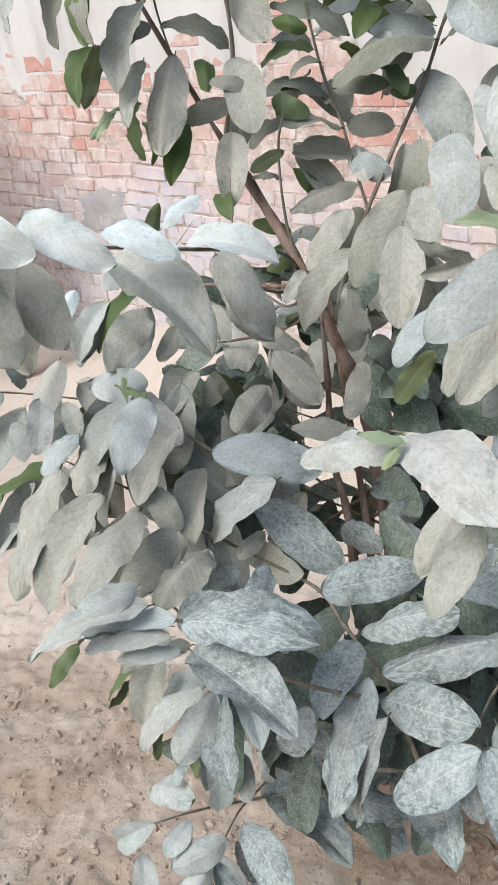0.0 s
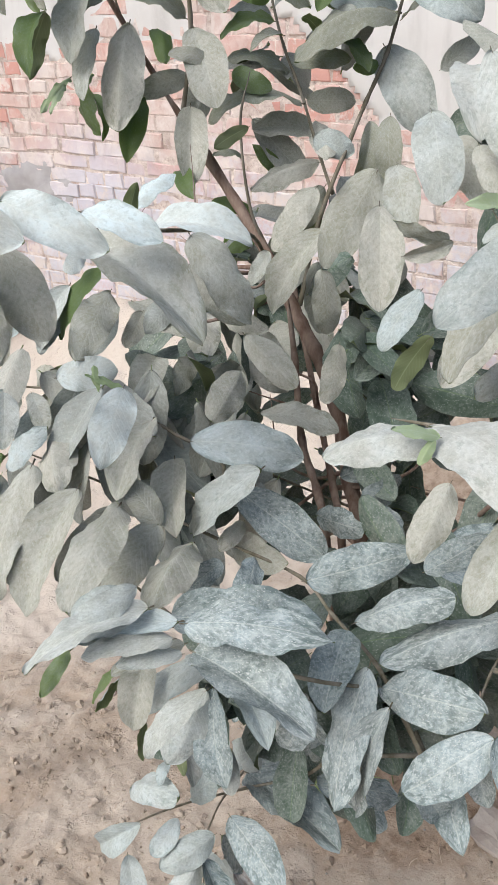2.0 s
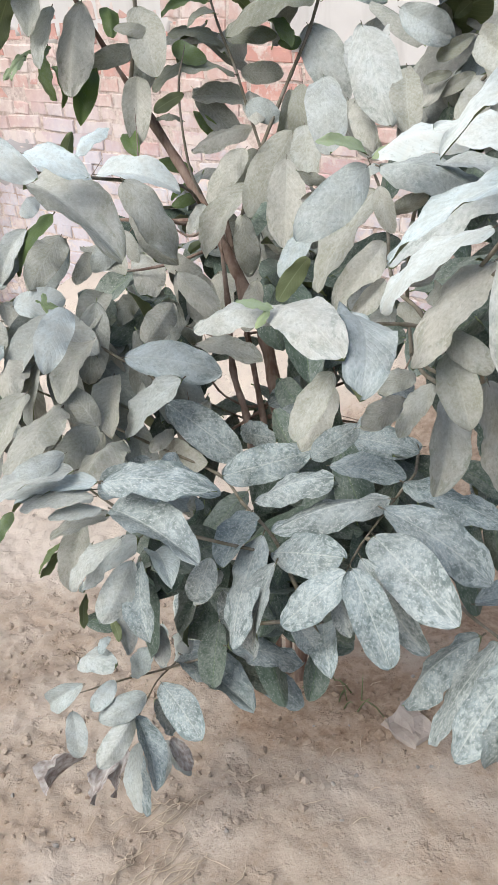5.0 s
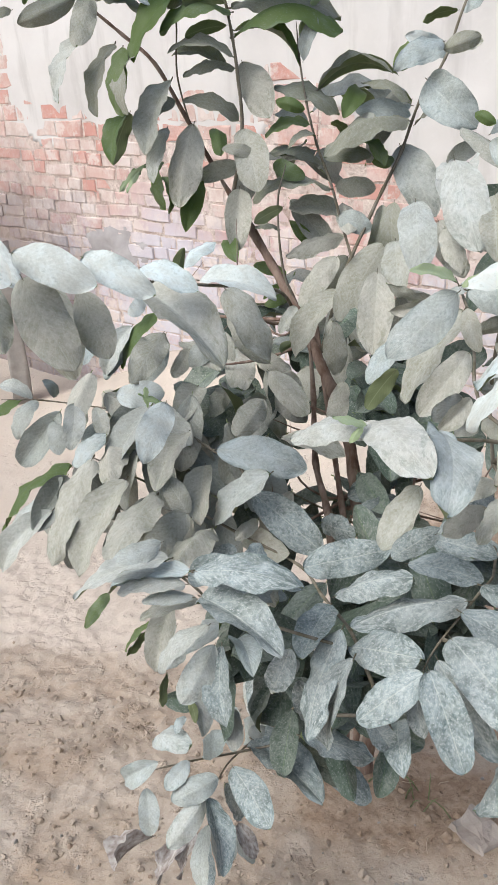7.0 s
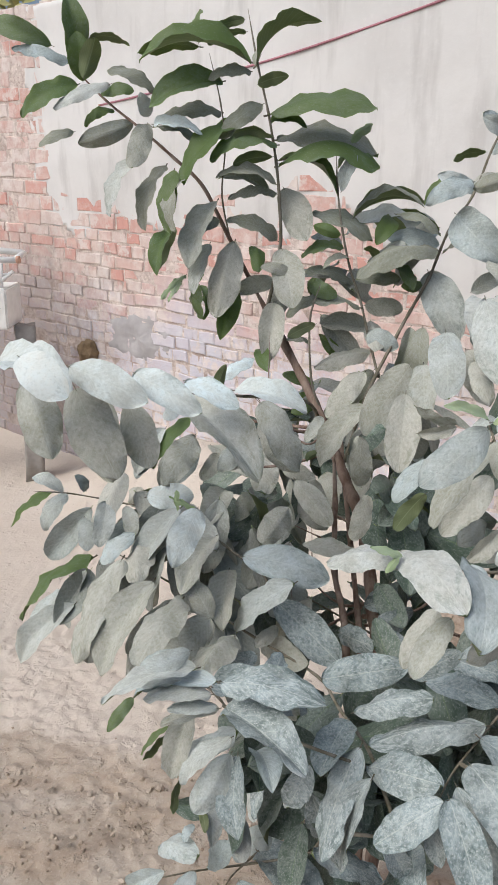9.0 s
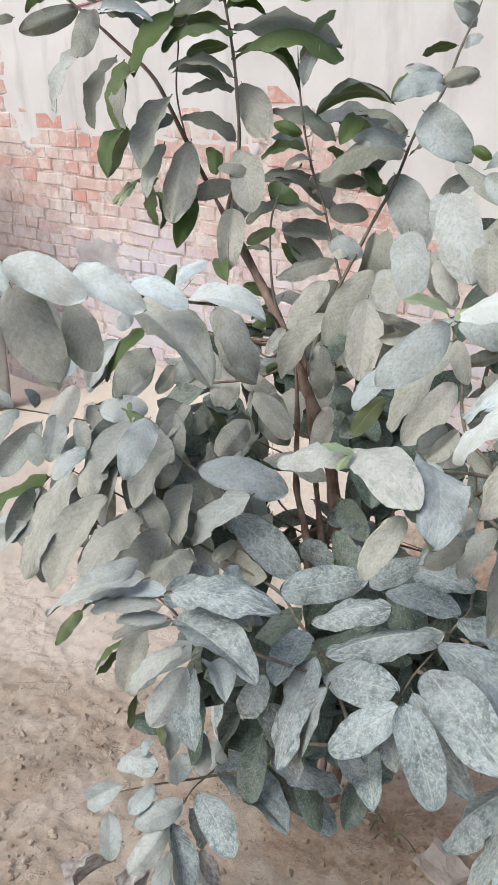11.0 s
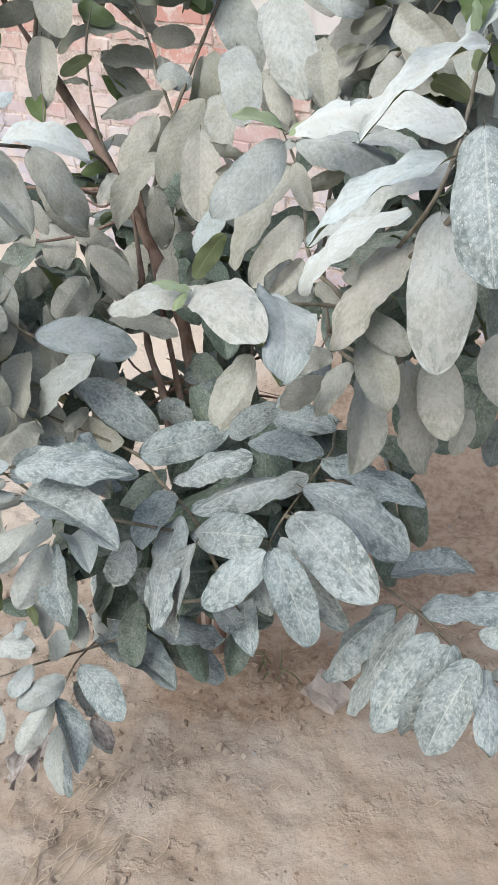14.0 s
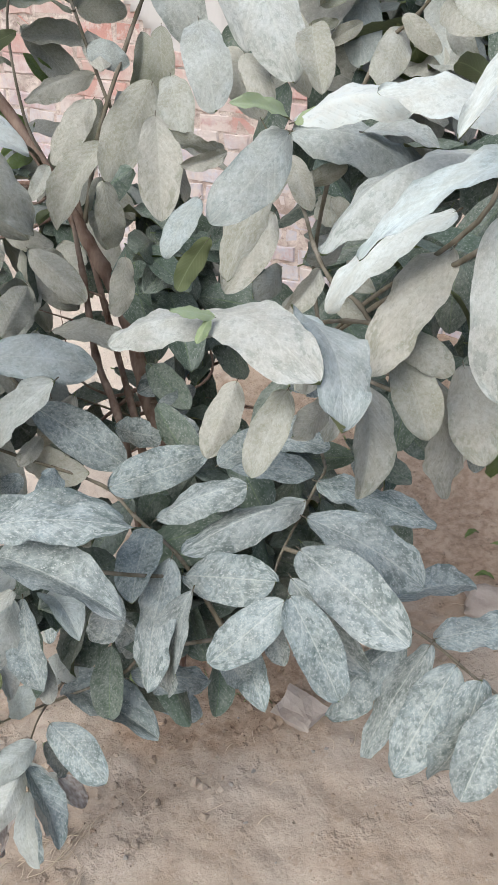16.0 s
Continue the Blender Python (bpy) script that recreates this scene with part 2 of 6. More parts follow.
def soil():
    k = Nodes("dry_earth", 0.95)
    p = k.place()
    x, y = k.split(p)[0], k.split(p)[1]
    broad, mid, fine, grit = k.noise(p, 3.0, 5, 0.55), k.noise(p, 9.0, 6, 0.62), k.noise(p, 48.0, 6, 0.70), k.noise(p, 190.0, 4, 0.7)
    body = k.mix(k.band(mid, 0.34, 0.66), (0.34, 0.275, 0.215), (0.445, 0.378, 0.308))
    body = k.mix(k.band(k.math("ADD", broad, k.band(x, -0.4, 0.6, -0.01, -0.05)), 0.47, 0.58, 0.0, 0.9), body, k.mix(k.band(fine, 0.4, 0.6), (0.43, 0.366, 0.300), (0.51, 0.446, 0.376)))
    body = k.mix(k.band(k.noise(k.shifted(p, 0.8), 4.0, 6, 0.65), 0.49, 0.66, 0.0, 0.6), body, (0.36, 0.275, 0.20))
    body = k.mix(k.band(fine, 0.55, 0.64, 0.0, 0.55), body, (0.28, 0.215, 0.155))
    body = k.mix(k.band(grit, 0.58, 0.68, 0.0, 0.35), body, (0.64, 0.59, 0.52))
    flat = k.math("MULTIPLY", k.band(k.noise(k.shifted(p, 0.9), 5.0, 4, 0.5), 0.56, 0.62), k.band(fine, 0.35, 0.5, 0.6, 1.0))
    body = k.mix(k.math("MULTIPLY", flat, 0.4), body, (0.50, 0.445, 0.385))
    pits = k.band(k.math("ADD", k.cells(k.shifted(p, 0.4), 34.0), k.band(mid, 0.40, 0.55, 0.0, 0.2)), 0.09, 0.15, 1.0, 0.0)
    body = k.mix(k.math("MULTIPLY", pits, 0.75), body, (0.15, 0.105, 0.075))
    # broad pale sheets of silt dried smooth
    silt = k.math("MULTIPLY", k.band(k.noise(k.shifted(p, 0.21), 4.5, 5, 0.55), 0.50, 0.56), k.band(x, 0.25, 0.6, 0.25, 1.0))
    body = k.mix(k.math("MULTIPLY", silt, 0.5), body, (0.45, 0.405, 0.352))
    # a smoother, paler crust further off
    crust = k.band(k.math("ADD", k.math("SUBTRACT", y, k.math("MULTIPLY", x, -0.25)), k.math("MULTIPLY", mid, 0.12)), 1.79, 1.84)
    body = k.mix(k.math("MULTIPLY", crust, 0.75), body, (0.58, 0.515, 0.445))
    # browner earth with the shrub's shade painted in, on its far side and at its foot
    shrub_shade = k.math("ADD", k.math("POWER", k.math("MULTIPLY", k.math("SUBTRACT", x, 1.08), 1.3), 2.0), k.math("POWER", k.math("MULTIPLY", k.math("SUBTRACT", y, 1.92), 1.6), 2.0))
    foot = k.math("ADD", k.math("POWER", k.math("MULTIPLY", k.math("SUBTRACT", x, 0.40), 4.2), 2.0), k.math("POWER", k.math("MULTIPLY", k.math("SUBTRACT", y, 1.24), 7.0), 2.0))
    shrub_shade = k.math("ADD", k.math("MINIMUM", shrub_shade, foot), k.math("MULTIPLY", k.math("SUBTRACT", k.noise(p, 7.0, 5, 0.65), 0.5), 1.6))
    body = k.mix(k.band(shrub_shade, 0.75, 1.25, 0.85, 0.0), body, k.mix(k.band(k.math("ADD", k.math("MULTIPLY", fine, 0.6), k.math("MULTIPLY", mid, 0.4)), 0.42, 0.56), (0.27, 0.19, 0.13), (0.44, 0.345, 0.26)))
    # plates of dried mud with raised lips
    lip = k.band(k.noise(k.shifted(p, 0.9), 5.0, 4, 0.5), 0.60, 0.625)
    lip2 = k.band(k.noise(k.shifted(p, 0.15), 16.0, 4, 0.6), 0.58, 0.66)
    rough = k.math("ADD", k.math("MULTIPLY", mid, 1.2), k.math("ADD", k.math("MULTIPLY", fine, 0.40), k.math("MULTIPLY", grit, 0.09)))
    rough = k.math("ADD", rough, k.math("ADD", k.math("MULTIPLY", lip, 0.10), k.math("MULTIPLY", lip2, 0.32)))
    k.bump(k.math("SUBTRACT", rough, k.math("MULTIPLY", pits, 0.5)), 0.75, 0.015)
    return k.colour(body)


SOIL = soil()


def corner_shaded(k, p, body, mid, height):
    """Paints the shade of the corner behind the stand into the wall's colour."""
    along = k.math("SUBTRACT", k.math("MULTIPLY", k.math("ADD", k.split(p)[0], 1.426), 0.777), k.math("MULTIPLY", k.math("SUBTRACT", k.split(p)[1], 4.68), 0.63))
    corner_shade = k.math("MULTIPLY", k.band(k.math("ADD", along, k.math("MULTIPLY", mid, 0.9)), 1.45, 0.80), k.band(height, 1.50, 1.15))
    return k.mix(k.math("MULTIPLY", k.math("MAXIMUM", corner_shade, 0.0), 0.68), body, (0.20, 0.16, 0.145))


def mortar():
    k = Nodes("crumbling_mortar", 0.95)
    p = k.place()
    big, mid, fine = k.noise(p, 2.2, 5), k.noise(p, 14.0, 5, 0.7), k.noise(p, 60.0, 4, 0.7)
    body = k.mix(k.band(mid, 0.36, 0.64), (0.44, 0.35, 0.305), (0.74, 0.655, 0.595))
    body = k.mix(k.band(fine, 0.54, 0.66, 0.0, 0.6), body, (0.36, 0.275, 0.235))
    k.bump(k.math("ADD", fine, k.math("MULTIPLY", mid, 2.0)), 0.9, 0.01)
    return k.colour(corner_shaded(k, p, body, mid, k.math("ADD", k.split(p)[2], k.math("MULTIPLY", big, 0.9))))


def brick_stuff(name, single):
    k = Nodes(name, 0.9)
    chance = k.chance() if single else k.island()
    p = k.place()
    z = k.split(p)[2]
    big, mid, fine = k.noise(p, 2.2, 5), k.noise(p, 14.0, 5, 0.7), k.noise(p, 70.0, 4, 0.7)
    red = k.mix(chance, (0.56, 0.30, 0.25), (0.60, 0.46, 0.41))
    dusty = k.mix(k.band(mid, 0.35, 0.65), (0.56, 0.475, 0.43), (0.70, 0.625, 0.58))
    height = k.math("ADD", z, k.math("MULTIPLY", big, 0.9))
    amount = k.math("ADD", k.band(mid, 0.40, 0.60, 0.10, 0.65), k.math("MULTIPLY", k.math("SUBTRACT", chance, 0.5), 0.9))
    amount = k.math("ADD", amount, k.band(k.math("ABSOLUTE", k.math("SUBTRACT", height, 1.55)), 0.08, 0.30, -0.15, 0.25), True)
    body = k.mix(amount, red, dusty)
    # salts that the damp has drawn up the foot of the wall
    salt = k.band(height, 1.34, 1.06)
    body = k.mix(k.math("MULTIPLY", k.math("MINIMUM", k.math("MAXIMUM", salt, 0.0), 1.0), k.band(fine, 0.35, 0.6, 0.35, 0.8)), body, (0.55, 0.56, 0.62))
    body = k.mix(k.band(k.noise(p, 30.0, 4, 0.7, (1, 1, 0.4)), 0.56, 0.68, 0.0, 0.55), body, (0.47, 0.34, 0.29))
    far_off = k.t.nodes.new("ShaderNodeVectorMath")
    far_off.operation = "DISTANCE"
    k.put(far_off.inputs[0], p)
    far_off.inputs[1].default_value = (-0.30, 3.77, 0.56)
    bloom = k.band(k.math("ADD", far_off.outputs["Value"], k.math("MULTIPLY", mid, 0.5)), 0.72, 0.40, 0.0, 0.75)
    body = k.mix(bloom, body, (0.56, 0.545, 0.60))
    smear = k.band(k.noise(k.shifted(p, 0.3), 8.0, 5, 0.7), 0.53, 0.60, 0.0, 0.85)
    body = k.mix(smear, body, (0.66, 0.585, 0.54))
    body = corner_shaded(k, p, body, mid, height)
    k.bump(k.math("ADD", k.math("MULTIPLY", fine, 0.5), k.math("MULTIPLY", mid, 1.5)), 0.8, 0.008)
    return k.colour(body)


BRICK, BRICKS = brick_stuff("weathered_brick", True), brick_stuff("weathered_bricks", False)


def plaster():
    k = Nodes("old_cement_plaster", 0.92)
    p = k.place()
    big, streak, fine = k.noise(p, 1.8, 5, 0.6), k.noise(p, 9.0, 4, 0.6, (1, 1, 0.18)), k.noise(p, 60.0, 4, 0.6)
    body = k.mix(k.band(big, 0.3, 0.7), (0.58, 0.565, 0.545), (0.71, 0.695, 0.675))
    body = k.mix(k.band(streak, 0.52, 0.66, 0.0, 0.5), body, (0.46, 0.445, 0.425))
    body = k.mix(k.band(fine, 0.55, 0.75, 0.0, 0.35), body, (0.70, 0.685, 0.665))
    k.bump(k.math("ADD", k.math("MULTIPLY", big, 0.8), k.math("ADD", k.math("MULTIPLY", fine, 0.10), k.math("MULTIPLY", k.noise(p, 14.0, 5), 0.25))), 0.6, 0.010)
    return k.colour(body)


PLASTER = plaster()


def plain(name, a, b, scale=20.0, roughness=0.8, relief=0.4):
    k = Nodes(name, roughness)
    at = k.where()
    n1 = k.noise(at, scale, 4)
    k.bump(k.noise(at, scale * 4, 3), relief, 0.002)
    return k.colour(k.mix(k.band(n1, 0.3, 0.7), a, b))


MORTAR = mortar()
PEBBLE = plain("dusty_pebble", (0.26, 0.19, 0.14), (0.40, 0.33, 0.26), 30.0, 0.9)
STRAW = plain("dry_straw", (0.46, 0.38, 0.28), (0.60, 0.52, 0.41), 30.0, 0.85)
CEMENT = plain("rough_concrete", (0.27, 0.25, 0.23), (0.38, 0.36, 0.33), 18.0, 0.9)
WHITE = plain("chipped_white_paint", (0.70, 0.69, 0.66), (0.84, 0.83, 0.80), 12.0, 0.55, 0.2)
RUST = plain("worn_reddish_primer", (0.42, 0.22, 0.15), (0.55, 0.36, 0.27), 30.0, 0.8)
CORD = plain("faded_pink_cord", (0.36, 0.16, 0.19), (0.45, 0.23, 0.26), 80.0, 0.8)
DRY = plain("withered_brown_leaf", (0.20, 0.155, 0.135), (0.54, 0.53, 0.51), 6.0, 0.85)
CLOD = plain("brown_clod", (0.12, 0.085, 0.05), (0.24, 0.17, 0.10), 25.0, 0.95, 1.0)


# ---- making meshes ----
def mesh_of(name, bm, *materials):
    me = bpy.data.meshes.new(name)
    bm.to_mesh(me)
    bm.free()
    for m in materials:
        me.materials.append(m)
    return me


def part(name, bm, material, parent, label=""):
    ob = new(name, mesh_of(name, bm, material))
    ob.parent = parent
    if label:
        ob["label"] = label
    return ob


def tube(bm, points, radii, sides=8, smooth=True):
    """A round tube along the points."""
    rings, last = [], None
    for i, p in enumerate(points):
        way = (points[min(i + 1, len(points) - 1)] - points[max(i - 1, 0)]).normalized()
        side = way.orthogonal().normalized() if last is None else (last - way * last.dot(way)).normalized()
        last = side
        up = way.cross(side)
        rings.append([bm.verts.new(p + radii[i] * (math.cos(a) * side + math.sin(a) * up)) for a in [2 * math.pi * s / sides for s in range(sides)]])
    for a, b in zip(rings, rings[1:]):
        for s in range(sides):
            f = bm.faces.new((a[s], a[(s + 1) % sides], b[(s + 1) % sides], b[s]))
            f.smooth = smooth
    bm.faces.new(rings[0][::-1])
    bm.faces.new(rings[-1])


def glide(points, steps=5):
    """A smooth line through the points."""
    pts = [Vector(p) for p in points]
    pts = [2 * pts[0] - pts[1], *pts, 2 * pts[-1] - pts[-2]]
    out = []
    for a, b, c, d in zip(pts, pts[1:], pts[2:], pts[3:]):
        for i in range(steps):
            t = i / steps
            out.append(0.5 * (2 * b + (c - a) * t + (2 * a - 5 * b + 4 * c - d) * t * t + (3 * b - a - 3 * c + d) * t**3))
    return out + [pts[-2]]


# ---- ground ----
def ground_height(x, y):
    def ease(v, a, b):
        v = min(max((v - a) / (b - a), 0), 1)
        return v * v * (3 - 2 * v)

    h = -0.115 * ease(y, 0.98, 2.0) - 0.06 * ease(y, 2.1, 4.6)
    along, off = 0.777 * (x + 1.426) - 0.630 * (y - 4.68), -0.630 * (x + 1.426) - 0.777 * (y - 4.68)
    h += (0.37 * ease(along, 0.55, 1.75) - 0.12 * ease(along, 1.9, 2.7)) * ease(0.75 - off, 0.0, 0.75) * (1 + 0.15 * noise.noise(Vector((x, y, 0)) * 4))
    near = ease(2.9 - abs(y - 1.4), 0, 1.3) * ease(2.5 - abs(x), 0, 1)
    v = Vector((x, y, 0))
    h += near * (0.010 * noise.noise(v * 3.1) + 0.008 * noise.noise(v * 9.0) + (0.0058 + 0.0040 * ease(0.35 - x, 0, 0.5)) * (noise.noise(v * 24.0) + 0.6 * noise.noise(v * 55.0)))
    return h


def build_ground():
    def steps(near0, near1, fine, far):
        inner = [near0 + i * fine for i in range(int((near1 - near0) / fine) + 1)]
        out, d = [], fine
        v = inner[-1]
        while v < far:
            d *= 1.35
            v += d
            out.append(v)
        left, d, v = [], fine, inner[0]
        while v > -far:
            d *= 1.35
            v -= d
            left.append(v)
        return left[::-1] + inner + out

    xs, ys = steps(-0.85, 1.45, 0.0085, 400), steps(0.40, 2.4, 0.0085, 2.5)[:-1]
    ys = ys + [ys[-1] + 0.05 * i for i in range(1, 50)] + [ys[-1] + 2.45 * 1.35 ** i for i in range(1, 18)]
    verts = [(x, y, ground_height(x, y)) for y in ys for x in xs]
    n = len(xs)
    faces = [(j * n + i, j * n + i + 1, (j + 1) * n + i + 1, (j + 1) * n + i) for j in range(len(ys) - 1) for i in range(n - 1)]
    me = bpy.data.meshes.new("ground")
    me.from_pydata(verts, [], faces)
    me.polygons.foreach_set("use_smooth", [True] * len(faces))
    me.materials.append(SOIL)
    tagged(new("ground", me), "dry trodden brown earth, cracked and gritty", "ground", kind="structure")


build_ground()

# ---- shrub ----
shrub = tagged(new("guava_shrub"), "leafy guava shrub thickly coated with pale dust, rooted in bare earth", "shrub")
shrub.location = (0.33, 1.33, -0.05)
bpy.context.view_layer.update()


def blade(seed, rows=22, half=4, curl=0.0, arch=0.0):
    """A leaf one long and one wide, along +y: arched, folded on the midrib, wavy at the rim, with an upper and a lower sheet and a stalk."""
    r = random.Random(seed)
    bulge, fold, wave, twist = r.uniform(0.03, 0.10), r.choice((-0.16, -0.12, -0.08, -0.03, 0.05, 0.12)), r.uniform(0.016, 0.036), r.uniform(-0.22, 0.22)
    bow, phase, blunt, point = r.uniform(-0.04, 0.04), r.uniform(0, 6), r.uniform(0.46, 0.58), r.choice((0.0, 0.1, 0.3, 0.7))
    lean = r.uniform(0.86, 1.12)
    fold, twist, wave = fold + 0.42 * curl, twist + 1.6 * curl * r.choice((-1, 1)), wave + 0.05 * curl
    bulge += arch * r.uniform(0.06, 0.17)
    sag = arch * r.uniform(0.0, 0.25)
    bm = bmesh.new()
    uv = bm.loops.layers.uv.new("UVMap")

    def sheet(lift, flip, slot):
        grid = []
        for j in range(rows + 1):
            v = 0.5 - 0.5 * math.cos(math.pi * j / rows)
            across = 2 * v ** lean - 1
            wide = 0.5 * max(1 - abs(across) ** 2.15, 0.0) ** (blunt + 0.35 * point * v ** 3)
            row = []
            for i in range(-half, half + 1):
                s = i / half
                x = s * wide * (1 + 0.045 * math.sin(7 * v + phase + 3 * (s > 0)) + 0.022 * math.sin(19 * v + 2 * phase + 2 * (s > 0)))
                z = bulge * 4 * v * (1 - v) - sag * max(v - 0.55, 0) ** 2 + fold * abs(s) * wide * 2 - 0.10 * fold * s * s
                z += wave * (math.sin(13 * v + phase + 2.2 * s) + 0.5 * math.sin(31 * v + 3 * phase + s)) * s * s + twist * s * wide * (v - 0.5)
                row.append((bm.verts.new((x + bow * math.sin(math.pi * v), v, z + lift * (1 - s * s))), (0.5 + 0.5 * s, v)))
            grid.append(row)
        for j in range(rows):
            for i in range(2 * half):
                a, b, c, d = grid[j][i], grid[j][i + 1], grid[j + 1][i + 1], grid[j + 1][i]
                for q in ((a, b, c), (a, c, d)):
                    if flip:
                        q = q[::-1]
                    f = bm.faces.new([p for p, _ in q])
                    f.smooth, f.material_index = True, slot
                    for loop, (_, at) in zip(f.loops, q):
                        loop[uv].uv = at

    sheet(0.0, False, 0)
    sheet(-0.009, True, 1)
    before = len(bm.faces)
    tube(bm, [Vector((0, -0.045, -0.010)), Vector((0, 0.0, -0.004)), Vector((0, 0.15, bulge * 0.48 - 0.010))], [0.011, 0.010, 0.003], 5)
    bm.faces.ensure_lookup_table()
    for f in bm.faces[before:]:
        f.material_index = 2
    return bm


LEAF["dry"] = DRY
LEAF["shoot"] = leaf_top("thinly_dusted_leaf", 0.62, 0.0, 0.5, vary=0.3, thin=0.25, through_colour=(0.38, 0.42, 0.18), fresh=((0.08, 0.105, 0.045), (0.13, 0.155, 0.075)))
ARCH = {"green": 1.0, "mottled": 0.15, "pale": 0.7, "white": 0.6, "shoot": 1.0}
BLADES = {kind: [mesh_of("leaf", blade(11 * i + 5, curl=0.6 if kind == "dry" else 0.0, arch=ARCH.get(kind, 0.25)), top, UNDER if kind != "dry" else top, TWIG) for i in range(14)] for kind, top in LEAF.items()}
LEAF_LABELS = {"green": "clean green leaf with little dust", "young": "tiny pale green young leaf", "dry": "withered curled brown leaf", "mottled": "dusty leaf spotted by dried drops"}
leaf_count = [0]


def leaf_pose(base, tip, width, turn):
    base, tip = Vector(base), Vector(tip)
    axis = tip - base
    length = axis.length
    axis.normalize()
    face = Vector((0, -0.5, 0.866))
    face = (face - axis * face.dot(axis)).normalized()
    face = Matrix.Rotation(radians(turn), 3, axis) @ face
    side = axis.cross(face)
    return Matrix((
        (side.x * width, axis.x * length, face.x * length, base.x),
        (side.y * width, axis.y * length, face.y * length, base.y),
        (side.z * width, axis.z * length, face.z * length, base.z),
        (0, 0, 0, 1)))


def leaf(branch, base, tip, width, turn, kind="dusty"):
    """One leaf from its foot to its tip; turn: degrees by which its face is rolled about its length."""
    leaf_count[0] += 1
    if kind == "mottled" and base[2] > 1.02 and base[1] > 1.25:
        kind = "pale"
    ob = new("leaf", BLADES[kind][(leaf_count[0] * 5) % 14])
    ob.parent = branch
    ob.matrix_parent_inverse = branch.matrix_world.inverted()
    width = min(width * (0.86 if kind == "green" else 0.94), (0.60 if kind in ("white", "pale") else 0.50) * (Vector(tip) - Vector(base)).length)
    ob.matrix_basis = leaf_pose(base, tip, width, turn)
    if kind in LEAF_LABELS:
        ob["label"] = LEAF_LABELS[kind]
    return ob


def stem(name, thick, thin, *points):
    """A woody stem through the points, tapering, with knots."""
    pts = glide(points, 5)
    if name == "branch":
        thick, thin = thick * 0.76, thin * 0.8
    bm = bmesh.new()
    n = len(pts)
    tube(bm, pts, [(thick + (thin - thick) * i / (n - 1)) * (1 + 0.10 * math.sin(2.3 * i) + (0.18 if i % 5 == 0 else 0)) * min(1, 0.25 + (n - 1 - i) / 4) for i in range(n)], 9)
    ob = new(name, mesh_of(name, bm, BARK if thick > 0.0041 or name == "twig" else TWIG))
    ob.parent = shrub
    ob.matrix_parent_inverse = shrub.matrix_world.inverted()
    return ob


trunk = stem("trunk", 0.0151, 0.0075, (0.330, 1.330, -0.090), (0.337, 1.325, 0.159), (0.317, 1.318, 0.531), (0.302, 1.371, 0.650), (0.288, 1.423, 0.766), (0.260, 1.461, 0.845), (0.231, 1.494, 0.909), (0.207, 1.523, 0.964), (0.173, 1.556, 1.030), (0.112, 1.603, 1.133), (0.048, 1.650, 1.237))
leaf(trunk, (0.067, 1.587, 1.116), (0.084, 1.518, 1.087), 0.037, 15, "green")
leaf(trunk, (0.169, 1.590, 1.131), (0.120, 1.570, 1.140), 0.020, 2, "shoot")
leaf(trunk, (0.180, 1.596, 1.042), (0.115, 1.603, 1.062), 0.031, -27, "green")
leaf(trunk, (0.144, 1.487, 0.879), (0.209, 1.352, 0.844), 0.071, 43, "dusty")
leaf(trunk, (0.380, 1.349, 0.726), (0.279, 1.328, 0.680), 0.052, -44, "mottled")
shoot_mid = stem("branch", 0.0050, 0.0020, (0.078, 1.626, 1.185), (0.102, 1.603, 1.311), (0.098, 1.592, 1.406), (0.090, 1.598, 1.476), (0.073, 1.597, 1.563), (0.051, 1.606, 1.647), (0.031, 1.638, 1.742))
leaf(shoot_mid, (0.040, 1.590, 1.648), (-0.162, 1.570, 1.655), 0.090, 3, "green")
leaf(shoot_mid, (0.039, 1.600, 1.633), (-0.038, 1.580, 1.619), 0.031, -19, "shoot")
leaf(shoot_mid, (0.073, 1.590, 1.559), (0.272, 1.570, 1.576), 0.089, 4, "green")
leaf(shoot_mid, (0.062, 1.609, 1.578), (-0.019, 1.589, 1.516), 0.039, -27, "shoot")
leaf(shoot_mid, (0.090, 1.590, 1.507), (-0.035, 1.570, 1.481), 0.057, -3, "green")
leaf(shoot_mid, (0.077, 1.620, 1.549), (0.146, 1.600, 1.541), 0.032, 20, "green")
leaf(shoot_mid, (0.090, 1.650, 1.517), (0.287, 1.630, 1.493), 0.076, 5, "shoot")
leaf(shoot_mid, (0.095, 1.605, 1.469), (0.286, 1.585, 1.471), 0.085, -10, "green")
leaf(shoot_mid, (0.095, 1.635, 1.480), (0.214, 1.615, 1.423), 0.059, -12, "green")
leaf(shoot_mid, (0.091, 1.590, 1.437), (-0.023, 1.570, 1.447), 0.044, 2, "shoot")
leaf(shoot_mid, (0.093, 1.620, 1.418), (-0.001, 1.600, 1.409), 0.037, -0, "shoot")
leaf(shoot_mid, (0.107, 1.650, 1.427), (0.153, 1.580, 1.334), 0.065, 24, "dusty")
leaf(shoot_mid, (0.096, 1.635, 1.328), (-0.005, 1.615, 1.367), 0.042, -16, "shoot")
leaf(shoot_mid, (0.106, 1.590, 1.316), (0.129, 1.520, 1.213), 0.074, 11, "dusty")
leaf(shoot_mid, (0.093, 1.620, 1.206), (0.082, 1.550, 1.098), 0.055, -5, "dusty")
leaf(shoot_mid, (0.093, 1.650, 1.247), (0.008, 1.630, 1.226), 0.039, -51, "dusty")
leaf(shoot_mid, (0.130, 1.560, 1.273), (0.066, 1.541, 1.288), 0.026, -35, "shoot")
